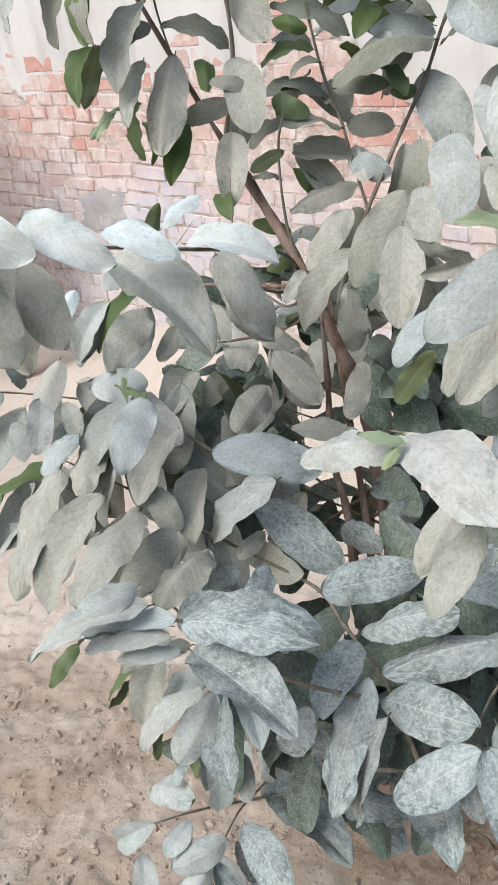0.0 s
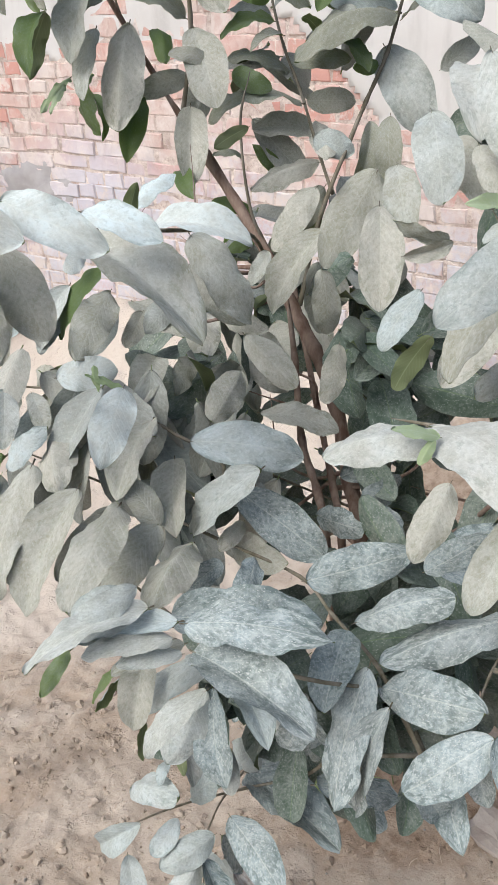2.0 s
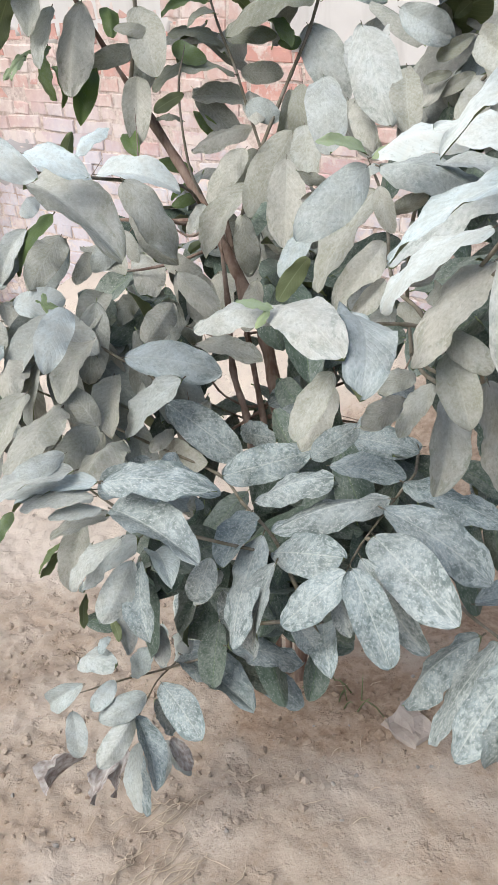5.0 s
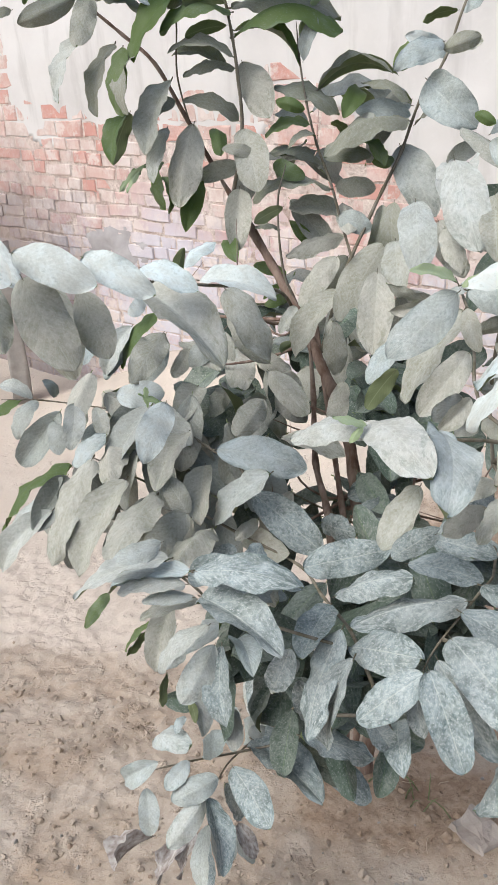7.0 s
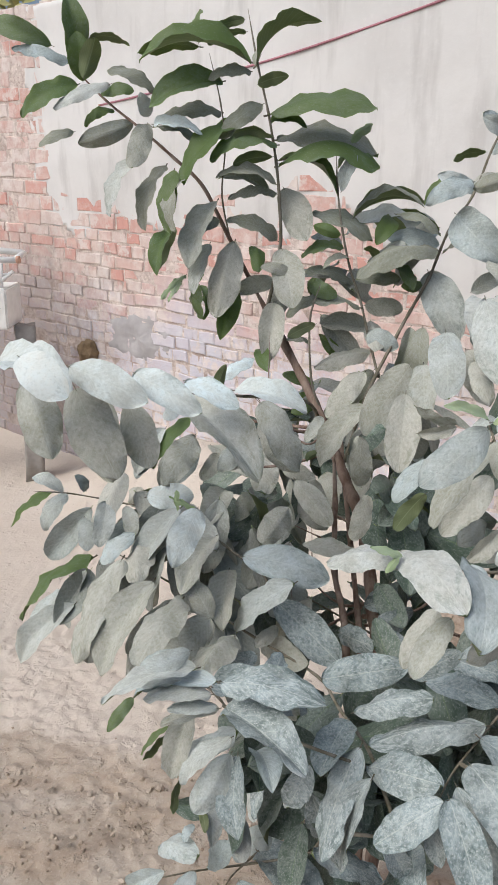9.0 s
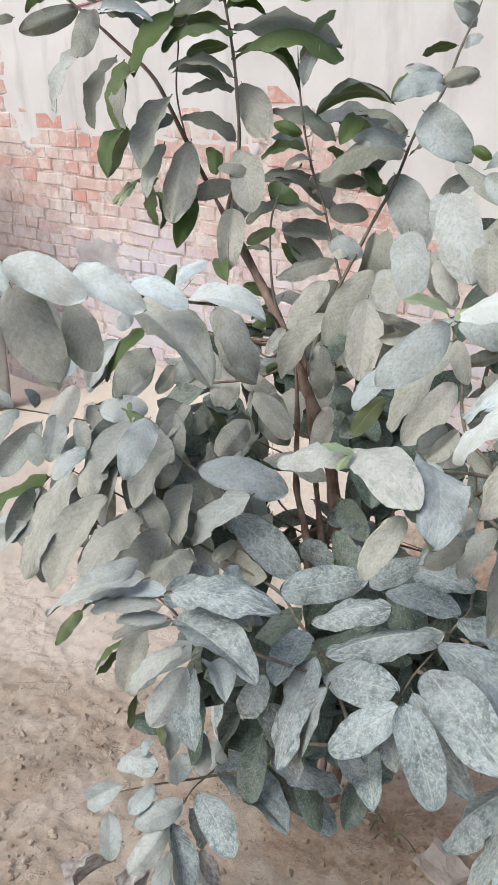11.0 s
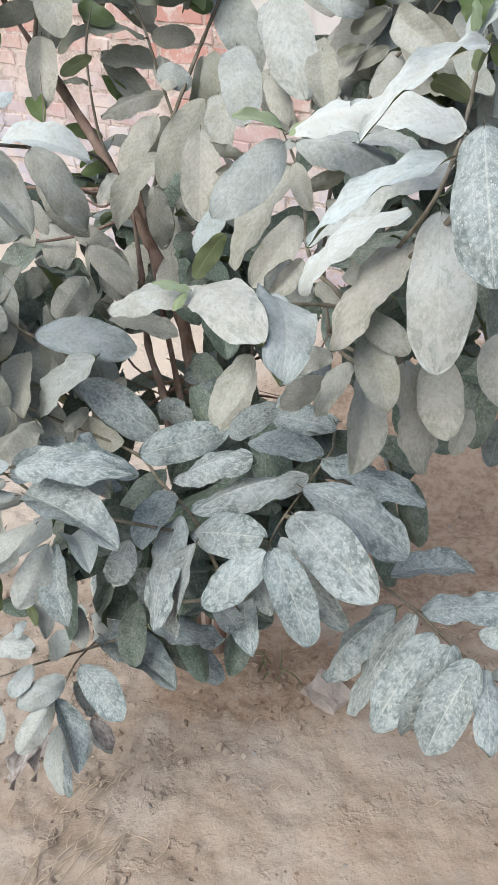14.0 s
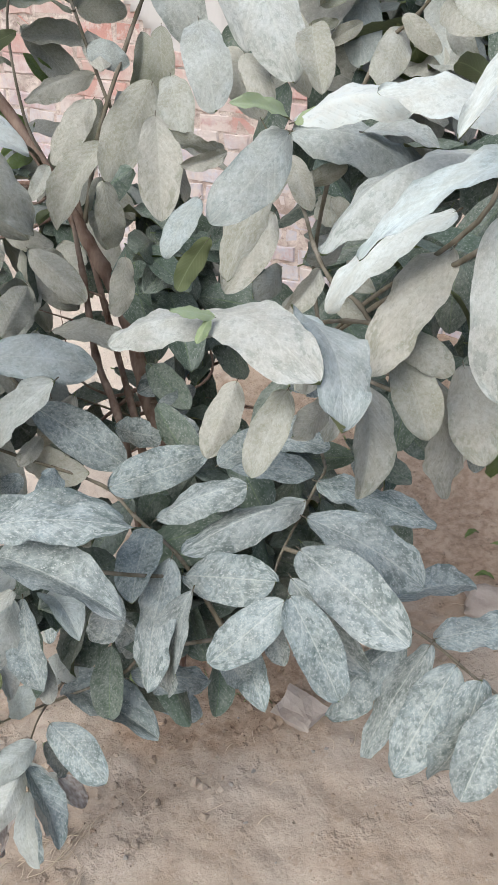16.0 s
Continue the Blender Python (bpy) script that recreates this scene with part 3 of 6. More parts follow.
leaf(shoot_mid, (0.029, 1.604, 1.699), (-0.041, 1.595, 1.678), 0.025, 75, "green")
leaf(shoot_mid, (0.026, 1.610, 1.720), (-0.033, 1.601, 1.699), 0.022, 95, "green")
leaf(shoot_mid, (0.048, 1.578, 1.640), (0.162, 1.610, 1.723), 0.049, -61, "shoot")
leaf(shoot_mid, (0.053, 1.573, 1.609), (0.109, 1.579, 1.625), 0.027, -100, "shoot")
leaf(shoot_mid, (0.083, 1.562, 1.519), (0.008, 1.562, 1.523), 0.026, 79, "shoot")
leaf(shoot_mid, (0.080, 1.650, 1.415), (-0.025, 1.660, 1.446), 0.037, -16, "shoot")
leaf(shoot_mid, (0.082, 1.576, 1.486), (0.009, 1.569, 1.471), 0.029, 103, "green")
shoot_left = stem("branch", 0.0060, 0.0020, (0.048, 1.650, 1.237), (-0.006, 1.639, 1.342), (-0.053, 1.625, 1.431), (-0.107, 1.623, 1.480), (-0.168, 1.603, 1.532), (-0.232, 1.616, 1.579), (-0.300, 1.641, 1.641))
leaf(shoot_left, (-0.184, 1.620, 1.541), (-0.287, 1.600, 1.503), 0.043, -62, "shoot")
leaf(shoot_left, (-0.292, 1.590, 1.524), (-0.355, 1.570, 1.498), 0.027, -19, "shoot")
leaf(shoot_left, (-0.285, 1.610, 1.607), (-0.390, 1.590, 1.549), 0.054, -25, "green")
leaf(shoot_left, (-0.279, 1.630, 1.615), (-0.281, 1.610, 1.697), 0.067, 7, "green")
leaf(shoot_left, (-0.271, 1.600, 1.617), (-0.242, 1.580, 1.684), 0.043, -114, "green")
leaf(shoot_left, (-0.142, 1.620, 1.600), (-0.226, 1.600, 1.633), 0.035, -19, "shoot")
leaf(shoot_left, (-0.221, 1.590, 1.607), (-0.323, 1.570, 1.563), 0.031, -26, "pale")
leaf(shoot_left, (-0.241, 1.610, 1.591), (-0.177, 1.590, 1.598), 0.030, 37, "green")
leaf(shoot_left, (-0.222, 1.630, 1.565), (-0.276, 1.610, 1.536), 0.028, -18, "green")
leaf(shoot_left, (-0.023, 1.605, 1.403), (-0.074, 1.535, 1.283), 0.061, 12, "dusty")
leaf(shoot_left, (-0.017, 1.590, 1.368), (-0.085, 1.570, 1.341), 0.029, -34, "shoot")
leaf(shoot_left, (0.012, 1.620, 1.325), (-0.021, 1.550, 1.186), 0.069, 1, "dusty")
leaf(shoot_left, (0.012, 1.650, 1.224), (-0.013, 1.580, 1.137), 0.051, -15, "green")
leaf(shoot_left, (-0.037, 1.605, 1.322), (-0.063, 1.535, 1.233), 0.041, 19, "dusty")
leaf(shoot_left, (-0.058, 1.635, 1.260), (-0.050, 1.565, 1.180), 0.047, 58, "green")
leaf(shoot_left, (-0.104, 1.590, 1.458), (-0.108, 1.520, 1.350), 0.057, 33, "green")
leaf(shoot_left, (-0.083, 1.577, 1.447), (-0.096, 1.509, 1.352), 0.045, 43, "shoot")
leaf(shoot_left, (-0.127, 1.650, 1.466), (-0.164, 1.580, 1.349), 0.054, 28, "shoot")
leaf(shoot_left, (-0.109, 1.605, 1.346), (-0.136, 1.535, 1.271), 0.047, 19, "green")
leaf(shoot_left, (-0.088, 1.635, 1.256), (-0.131, 1.565, 1.217), 0.017, -1, "young")
leaf(shoot_left, (-0.092, 1.590, 1.249), (-0.111, 1.520, 1.221), 0.013, 6, "young")
leaf(shoot_left, (-0.157, 1.620, 1.541), (-0.179, 1.550, 1.462), 0.046, -26, "dusty")
leaf(shoot_left, (-0.160, 1.650, 1.555), (-0.170, 1.630, 1.597), 0.039, -57, "white")
leaf(shoot_left, (-0.143, 1.605, 1.540), (-0.049, 1.585, 1.524), 0.027, 22, "white")
leaf(shoot_left, (-0.148, 1.635, 1.536), (-0.049, 1.615, 1.504), 0.040, -8, "shoot")
leaf(shoot_left, (0.048, 1.650, 1.313), (0.061, 1.580, 1.272), 0.036, -7, "green")
leaf(shoot_left, (-0.312, 1.694, 1.648), (-0.311, 1.668, 1.771), 0.058, 33, "green")
leaf(shoot_left, (-0.346, 1.674, 1.680), (-0.470, 1.687, 1.718), 0.050, -43, "green")
leaf(shoot_left, (-0.311, 1.662, 1.649), (-0.422, 1.670, 1.674), 0.044, -4, "pale")
leaf(shoot_left, (-0.271, 1.671, 1.695), (-0.194, 1.668, 1.683), 0.026, -65, "shoot")
leaf(shoot_left, (-0.183, 1.601, 1.477), (-0.226, 1.560, 1.374), 0.045, 19, "pale")
shoot_pale = stem("branch", 0.0025, 0.0015, (0.007, 1.642, 1.316), (0.001, 1.681, 1.322), (-0.016, 1.656, 1.410), (-0.009, 1.631, 1.503), (-0.016, 1.593, 1.579), (-0.039, 1.623, 1.665))
leaf(shoot_pale, (0.022, 1.620, 1.548), (-0.085, 1.550, 1.438), 0.074, 13, "green")
leaf(shoot_pale, (-0.013, 1.605, 1.616), (-0.149, 1.585, 1.573), 0.064, -23, "green")
leaf(shoot_pale, (-0.017, 1.635, 1.564), (-0.133, 1.615, 1.547), 0.045, -10, "shoot")
leaf(shoot_pale, (-0.053, 1.596, 1.672), (-0.168, 1.591, 1.662), 0.039, 66, "green")
leaf(shoot_pale, (-0.057, 1.601, 1.680), (-0.055, 1.622, 1.737), 0.021, -41, "green")
leaf(shoot_pale, (-0.124, 1.746, 1.344), (-0.163, 1.711, 1.249), 0.040, 134, "shoot")
leaf(shoot_pale, (-0.069, 1.755, 1.218), (-0.057, 1.729, 1.147), 0.026, -32, "green")
shoot_right = stem("branch", 0.0040, 0.0020, (0.306, 1.558, 1.080), (0.308, 1.571, 1.072), (0.288, 1.596, 1.141), (0.267, 1.612, 1.217), (0.242, 1.613, 1.282), (0.222, 1.601, 1.357), (0.211, 1.618, 1.429), (0.206, 1.625, 1.490))
leaf(shoot_right, (0.164, 1.635, 1.382), (0.285, 1.615, 1.334), 0.050, 8, "shoot")
leaf(shoot_right, (0.166, 1.590, 1.362), (0.217, 1.570, 1.346), 0.028, 53, "green")
leaf(shoot_right, (0.244, 1.620, 1.376), (0.377, 1.600, 1.406), 0.052, -18, "shoot")
leaf(shoot_right, (0.325, 1.650, 1.375), (0.288, 1.580, 1.329), 0.043, -20, "green")
leaf(shoot_right, (0.326, 1.605, 1.385), (0.412, 1.585, 1.349), 0.036, -8, "shoot")
leaf(shoot_right, (0.316, 1.635, 1.338), (0.417, 1.615, 1.328), 0.044, 33, "pale")
leaf(shoot_right, (0.229, 1.620, 1.317), (0.145, 1.600, 1.300), 0.039, 1, "green")
leaf(shoot_right, (0.165, 1.650, 1.335), (0.226, 1.630, 1.324), 0.028, 21, "pale")
leaf(shoot_right, (0.241, 1.605, 1.298), (0.187, 1.585, 1.282), 0.023, 6, "shoot")
leaf(shoot_right, (0.255, 1.635, 1.243), (0.154, 1.615, 1.273), 0.041, -1, "shoot")
leaf(shoot_right, (0.256, 1.620, 1.257), (0.344, 1.600, 1.262), 0.034, 30, "shoot")
leaf(shoot_right, (0.282, 1.650, 1.199), (0.358, 1.630, 1.197), 0.044, 52, "dusty")
leaf(shoot_right, (0.266, 1.605, 1.202), (0.118, 1.585, 1.191), 0.057, 10, "shoot")
leaf(shoot_right, (0.293, 1.635, 1.151), (0.188, 1.615, 1.168), 0.046, -24, "dusty")
leaf(shoot_right, (0.283, 1.590, 1.153), (0.345, 1.570, 1.129), 0.044, 47, "pale")
leaf(shoot_right, (0.297, 1.620, 1.108), (0.180, 1.600, 1.075), 0.048, -6, "dusty")
leaf(shoot_right, (0.233, 1.650, 1.090), (0.190, 1.630, 1.140), 0.031, -55, "green")
leaf(shoot_right, (0.216, 1.590, 1.426), (0.240, 1.570, 1.492), 0.031, 17, "pale")
leaf(shoot_right, (0.228, 1.620, 1.513), (0.269, 1.600, 1.547), 0.023, 28, "young")
leaf(shoot_right, (0.212, 1.650, 1.468), (0.225, 1.630, 1.496), 0.014, 47, "young")
leaf(shoot_right, (0.303, 1.605, 1.286), (0.267, 1.585, 1.323), 0.021, 78, "shoot")
leaf(shoot_right, (0.323, 1.635, 1.286), (0.364, 1.565, 1.246), 0.040, -12, "green")
leaf(shoot_right, (0.255, 1.746, 1.368), (0.412, 1.760, 1.402), 0.055, -61, "shoot")
leaf(shoot_right, (0.304, 1.614, 1.069), (0.198, 1.576, 0.967), 0.052, -46, "shoot")
leaf(shoot_right, (0.298, 1.753, 1.383), (0.377, 1.730, 1.319), 0.048, -112, "dusty")
shoot_far = stem("branch", 0.0050, 0.0025, (0.242, 1.494, 0.910), (0.285, 1.546, 1.037), (0.341, 1.578, 1.152), (0.368, 1.598, 1.200), (0.402, 1.610, 1.266), (0.441, 1.658, 1.350), (0.491, 1.693, 1.419), (0.529, 1.738, 1.503), (0.551, 1.753, 1.549), (0.566, 1.763, 1.587))
leaf(shoot_far, (0.272, 1.502, 1.094), (0.200, 1.474, 1.009), 0.049, -9, "dusty")
leaf(shoot_far, (0.464, 1.590, 1.447), (0.374, 1.570, 1.407), 0.043, -28, "pale")
leaf(shoot_far, (0.443, 1.610, 1.386), (0.521, 1.540, 1.307), 0.082, 46, "pale")
leaf(shoot_far, (0.403, 1.630, 1.272), (0.463, 1.560, 1.150), 0.081, 32, "pale")
leaf(shoot_far, (0.467, 1.600, 1.435), (0.528, 1.580, 1.454), 0.035, 59, "shoot")
leaf(shoot_far, (0.514, 1.590, 1.542), (0.466, 1.570, 1.559), 0.039, -75, "pale")
leaf(shoot_far, (0.488, 1.610, 1.237), (0.542, 1.590, 1.281), 0.037, 49, "pale")
leaf(shoot_far, (0.410, 1.590, 1.319), (0.251, 1.570, 1.267), 0.064, 2, "shoot")
leaf(shoot_far, (0.387, 1.605, 1.249), (0.344, 1.585, 1.250), 0.042, -55, "green")
leaf(shoot_far, (0.429, 1.635, 1.309), (0.496, 1.615, 1.329), 0.028, -10, "shoot")
leaf(shoot_far, (0.469, 1.605, 1.439), (0.396, 1.585, 1.459), 0.031, -60, "white")
leaf(shoot_far, (0.466, 1.635, 1.445), (0.379, 1.615, 1.406), 0.043, 10, "green")
leaf(shoot_far, (0.342, 1.400, 1.135), (0.260, 1.370, 1.010), 0.072, -22, "dusty")
leaf(shoot_far, (0.348, 1.811, 1.381), (0.452, 1.798, 1.343), 0.038, -74, "shoot")
leaf(shoot_far, (0.457, 1.834, 1.333), (0.327, 1.839, 1.349), 0.060, -29, "pale")
leaf(shoot_far, (0.507, 1.753, 1.434), (0.403, 1.742, 1.407), 0.050, -25, "pale")
leaf(shoot_far, (0.464, 1.353, 1.266), (0.421, 1.225, 1.200), 0.069, 21, "mottled")
leaf(shoot_far, (0.524, 1.756, 1.503), (0.456, 1.749, 1.485), 0.024, 88, "shoot")
leaf(shoot_far, (0.495, 1.704, 1.438), (0.553, 1.713, 1.458), 0.029, 33, "dusty")
leaf(shoot_far, (0.353, 1.498, 1.185), (0.325, 1.465, 1.095), 0.038, -23, "shoot")
leaf(shoot_far, (0.356, 1.397, 1.205), (0.355, 1.366, 1.122), 0.041, 28, "shoot")
leaf(shoot_far, (0.564, 1.785, 1.540), (0.507, 1.742, 1.578), 0.037, -63, "pale")
leaf(shoot_far, (0.538, 1.764, 1.502), (0.562, 1.717, 1.518), 0.025, 64, "pale")
leaf(shoot_far, (0.497, 1.747, 1.441), (0.403, 1.733, 1.408), 0.046, 111, "green")
leaf(shoot_far, (0.493, 1.725, 1.441), (0.559, 1.685, 1.447), 0.036, 46, "dusty")
leaf(shoot_far, (0.452, 1.820, 1.346), (0.334, 1.814, 1.336), 0.055, -27, "pale")
twig_thin = stem("branch", 0.0035, 0.0020, (0.192, 1.543, 1.004), (0.171, 1.536, 1.070), (0.164, 1.544, 1.186), (0.180, 1.519, 1.260))
leaf(twig_thin, (0.159, 1.590, 1.254), (0.216, 1.570, 1.228), 0.038, 48, "green")
leaf(twig_thin, (0.172, 1.491, 1.189), (0.119, 1.481, 1.165), 0.027, 119, "green")
limb_white = stem("branch", 0.0040, 0.0020, (0.198, 1.528, 0.974), (0.157, 1.447, 1.049), (0.044, 1.285, 1.103), (-0.086, 1.091, 1.166), (-0.200, 1.069, 1.188), (-0.342, 1.121, 1.203))
leaf(limb_white, (0.243, 1.287, 1.036), (0.252, 1.295, 0.939), 0.042, 5, "dusty")
leaf(limb_white, (0.073, 1.211, 1.115), (0.139, 1.195, 1.003), 0.056, 6, "dusty")
leaf(limb_white, (-0.037, 1.129, 1.137), (0.075, 0.993, 1.070), 0.079, -11, "dusty")
leaf(limb_white, (0.072, 1.597, 0.890), (0.086, 1.444, 0.853), 0.068, -11, "dusty")
leaf(limb_white, (0.136, 1.289, 0.952), (0.199, 1.234, 0.891), 0.046, 26, "dusty")
leaf(limb_white, (0.272, 1.420, 1.052), (0.185, 1.390, 0.939), 0.063, 12, "dusty")
leaf(limb_white, (-0.220, 0.930, 1.249), (-0.153, 0.890, 1.210), 0.052, 25, "white")
leaf(limb_white, (-0.229, 0.980, 1.205), (-0.190, 0.940, 1.113), 0.059, 2, "dusty")
leaf(limb_white, (-0.164, 0.950, 1.233), (-0.062, 0.910, 1.201), 0.049, 36, "white")
leaf(limb_white, (-0.086, 0.970, 1.221), (0.002, 0.930, 1.183), 0.042, 35, "white")
leaf(limb_white, (-0.031, 1.060, 1.186), (0.045, 1.020, 1.163), 0.036, 17, "white")
leaf(limb_white, (0.027, 1.320, 1.103), (0.152, 1.280, 1.081), 0.053, 5, "white")
leaf(limb_white, (-0.163, 0.970, 1.199), (-0.105, 0.930, 1.092), 0.069, 10, "dusty")
leaf(limb_white, (-0.101, 1.000, 1.174), (-0.067, 0.960, 1.096), 0.060, 7, "dusty")
leaf(limb_white, (-0.074, 1.360, 1.064), (-0.097, 1.330, 1.044), 0.037, -36, "white")
leaf(limb_white, (0.043, 1.360, 0.984), (-0.002, 1.330, 0.950), 0.058, -34, "pale")
leaf(limb_white, (-0.313, 1.121, 1.193), (-0.184, 1.023, 1.178), 0.075, -6, "white")
leaf(limb_white, (-0.044, 1.183, 1.155), (0.036, 1.171, 1.119), 0.041, -3, "white")
leaf(limb_white, (-0.180, 1.116, 1.166), (-0.140, 1.066, 1.030), 0.069, 19, "dusty")
leaf(limb_white, (0.081, 1.352, 1.061), (0.139, 1.313, 0.955), 0.058, 40, "dusty")
leaf(limb_white, (0.005, 1.105, 1.144), (0.022, 1.125, 1.197), 0.020, -139, "dusty")
leaf(limb_white, (0.011, 1.207, 1.151), (0.062, 1.219, 1.184), 0.028, -1, "white")
leaf(limb_white, (0.056, 1.306, 1.020), (0.078, 1.277, 0.975), 0.027, 32, "dusty")
leaf(limb_white, (0.194, 1.490, 1.005), (0.161, 1.466, 0.961), 0.028, -7, "dusty")
trunk_second = stem("trunk", 0.0090, 0.0040, (0.280, 1.310, -0.090), (0.277, 1.286, 0.189), (0.242, 1.250, 0.609), (0.236, 1.294, 0.679), (0.219, 1.338, 0.750), (0.220, 1.403, 0.855), (0.216, 1.468, 0.961))
leaf(trunk_second, (0.156, 1.324, 0.810), (0.268, 1.288, 0.786), 0.048, -3, "dusty")
leaf(trunk_second, (0.136, 1.413, 0.911), (0.204, 1.377, 0.813), 0.057, 43, "dusty")
leaf(trunk_second, (0.265, 1.448, 0.995), (0.262, 1.411, 0.893), 0.050, -12, "dusty")
leaf(trunk_second, (0.111, 1.416, 0.852), (0.062, 1.334, 0.812), 0.048, -36, "dusty")
leaf(trunk_second, (0.260, 1.251, 0.942), (0.236, 1.223, 0.869), 0.038, -23, "dusty")
leaf(trunk_second, (0.108, 1.424, 0.942), (0.177, 1.377, 0.918), 0.040, 52, "dusty")
leaf(trunk_second, (0.133, 1.401, 0.856), (0.052, 1.284, 0.814), 0.068, -44, "dusty")
leaf(trunk_second, (0.219, 1.189, 0.710), (0.271, 1.108, 0.736), 0.046, 57, "mottled")
leaf(trunk_second, (0.297, 1.198, 0.706), (0.322, 1.106, 0.715), 0.044, 47, "mottled")
leaf(trunk_second, (0.187, 1.398, 0.967), (0.158, 1.376, 0.955), 0.018, 128, "green")
limb_left = stem("branch", 0.0036, 0.0020, (0.040, 1.114, 0.765), (0.091, 1.174, 0.814), (0.016, 1.220, 0.856), (-0.044, 1.277, 0.899), (-0.080, 1.304, 0.924))
leaf(limb_left, (-0.021, 1.440, 0.958), (0.052, 1.317, 0.944), 0.056, -7, "dusty")
leaf(limb_left, (0.079, 1.183, 0.878), (0.126, 1.254, 0.914), 0.050, 24, "dusty")
leaf(limb_left, (0.050, 1.125, 0.885), (0.191, 1.120, 0.850), 0.063, 19, "pale")
leaf(limb_left, (0.132, 1.073, 0.868), (0.041, 1.101, 0.762), 0.049, -0, "pale")
leaf(limb_left, (0.105, 1.127, 0.804), (0.209, 1.073, 0.726), 0.064, 24, "mottled")
leaf(limb_left, (0.027, 1.167, 0.837), (0.023, 1.058, 0.792), 0.051, 19, "dusty")
leaf(limb_left, (-0.044, 1.341, 1.008), (-0.087, 1.230, 0.960), 0.056, -20, "dusty")
leaf(limb_left, (-0.092, 1.384, 1.002), (-0.153, 1.328, 0.933), 0.042, 5, "pale")
leaf(limb_left, (-0.118, 1.241, 0.932), (-0.037, 1.234, 0.941), 0.046, 37, "white")
leaf(limb_left, (-0.019, 1.100, 0.976), (-0.052, 1.037, 0.909), 0.050, -20, "white")
leaf(limb_left, (0.005, 1.163, 0.899), (-0.042, 1.064, 0.849), 0.052, 13, "dusty")
leaf(limb_left, (-0.028, 1.179, 0.937), (-0.073, 1.188, 0.957), 0.012, 5, "young")
leaf(limb_left, (-0.058, 1.180, 0.936), (-0.061, 1.192, 0.967), 0.012, -33, "young")
leaf(limb_left, (-0.100, 1.360, 1.017), (-0.151, 1.330, 0.937), 0.043, -6, "pale")
leaf(limb_left, (-0.047, 1.360, 0.997), (-0.091, 1.330, 0.922), 0.057, -30, "pale")
leaf(limb_left, (-0.144, 1.360, 1.038), (-0.188, 1.330, 0.959), 0.038, -0, "white")
leaf(limb_left, (-0.054, 1.360, 1.038), (-0.122, 1.330, 0.951), 0.050, 22, "green")
leaf(limb_left, (-0.003, 1.360, 0.970), (-0.032, 1.330, 0.930), 0.035, -27, "dusty")
leaf(limb_left, (-0.060, 1.205, 0.908), (-0.093, 1.179, 0.841), 0.036, -40, "dusty")
leaf(limb_left, (0.010, 1.338, 0.909), (-0.020, 1.233, 0.882), 0.052, -7, "dusty")
leaf(limb_left, (-0.005, 1.304, 0.821), (-0.064, 1.258, 0.739), 0.051, -8, "dusty")
limb_left_far = stem("branch", 0.0027, 0.0015, (0.308, 1.349, 0.601), (0.097, 1.388, 0.705), (-0.114, 1.368, 0.848), (-0.177, 1.377, 0.858), (-0.280, 1.366, 0.881), (-0.346, 1.343, 0.894))
leaf(limb_left_far, (-0.059, 1.501, 0.956), (-0.119, 1.406, 0.884), 0.061, -42, "dusty")
leaf(limb_left_far, (-0.317, 1.366, 0.882), (-0.393, 1.342, 0.821), 0.034, 20, "green")
leaf(limb_left_far, (-0.289, 1.362, 0.883), (-0.330, 1.337, 0.817), 0.038, -5, "pale")
leaf(limb_left_far, (-0.128, 1.325, 0.718), (-0.153, 1.359, 0.809), 0.046, -19, "dusty")
leaf(limb_left_far, (-0.265, 1.450, 0.704), (-0.412, 1.403, 0.581), 0.067, 33, "green")
leaf(limb_left_far, (-0.217, 1.424, 0.837), (-0.238, 1.346, 0.808), 0.039, -8, "dusty")
leaf(limb_left_far, (-0.284, 1.324, 0.901), (-0.343, 1.333, 0.926), 0.030, -1, "pale")
leaf(limb_left_far, (-0.252, 1.365, 0.888), (-0.264, 1.336, 0.931), 0.024, -44, "pale")
leaf(limb_left_far, (-0.183, 1.424, 0.840), (-0.142, 1.367, 0.889), 0.039, 62, "dusty")
leaf(limb_left_far, (-0.292, 1.334, 0.694), (-0.367, 1.306, 0.621), 0.041, -5, "pale")
leaf(limb_left_far, (-0.302, 1.415, 0.675), (-0.288, 1.368, 0.676), 0.023, -25, "green")
leaf(limb_left_far, (-0.131, 1.390, 0.830), (-0.184, 1.350, 0.806), 0.032, -50, "dusty")
leaf(limb_left_far, (-0.156, 1.379, 0.846), (-0.206, 1.363, 0.804), 0.031, -52, "dusty")
leaf(limb_left_far, (-0.081, 1.425, 0.834), (-0.148, 1.392, 0.874), 0.039, -16, "pale")
leaf(limb_left_far, (-0.150, 1.381, 0.803), (-0.133, 1.271, 0.763), 0.054, -26, "dusty")
leaf(limb_left_far, (0.033, 1.328, 0.849), (0.019, 1.256, 0.808), 0.039, -30, "dusty")
leaf(limb_left_far, (0.056, 1.367, 0.890), (0.032, 1.288, 0.871), 0.039, -40, "dusty")
leaf(limb_left_far, (0.027, 1.331, 0.843), (0.011, 1.252, 0.826), 0.038, -37, "dusty")
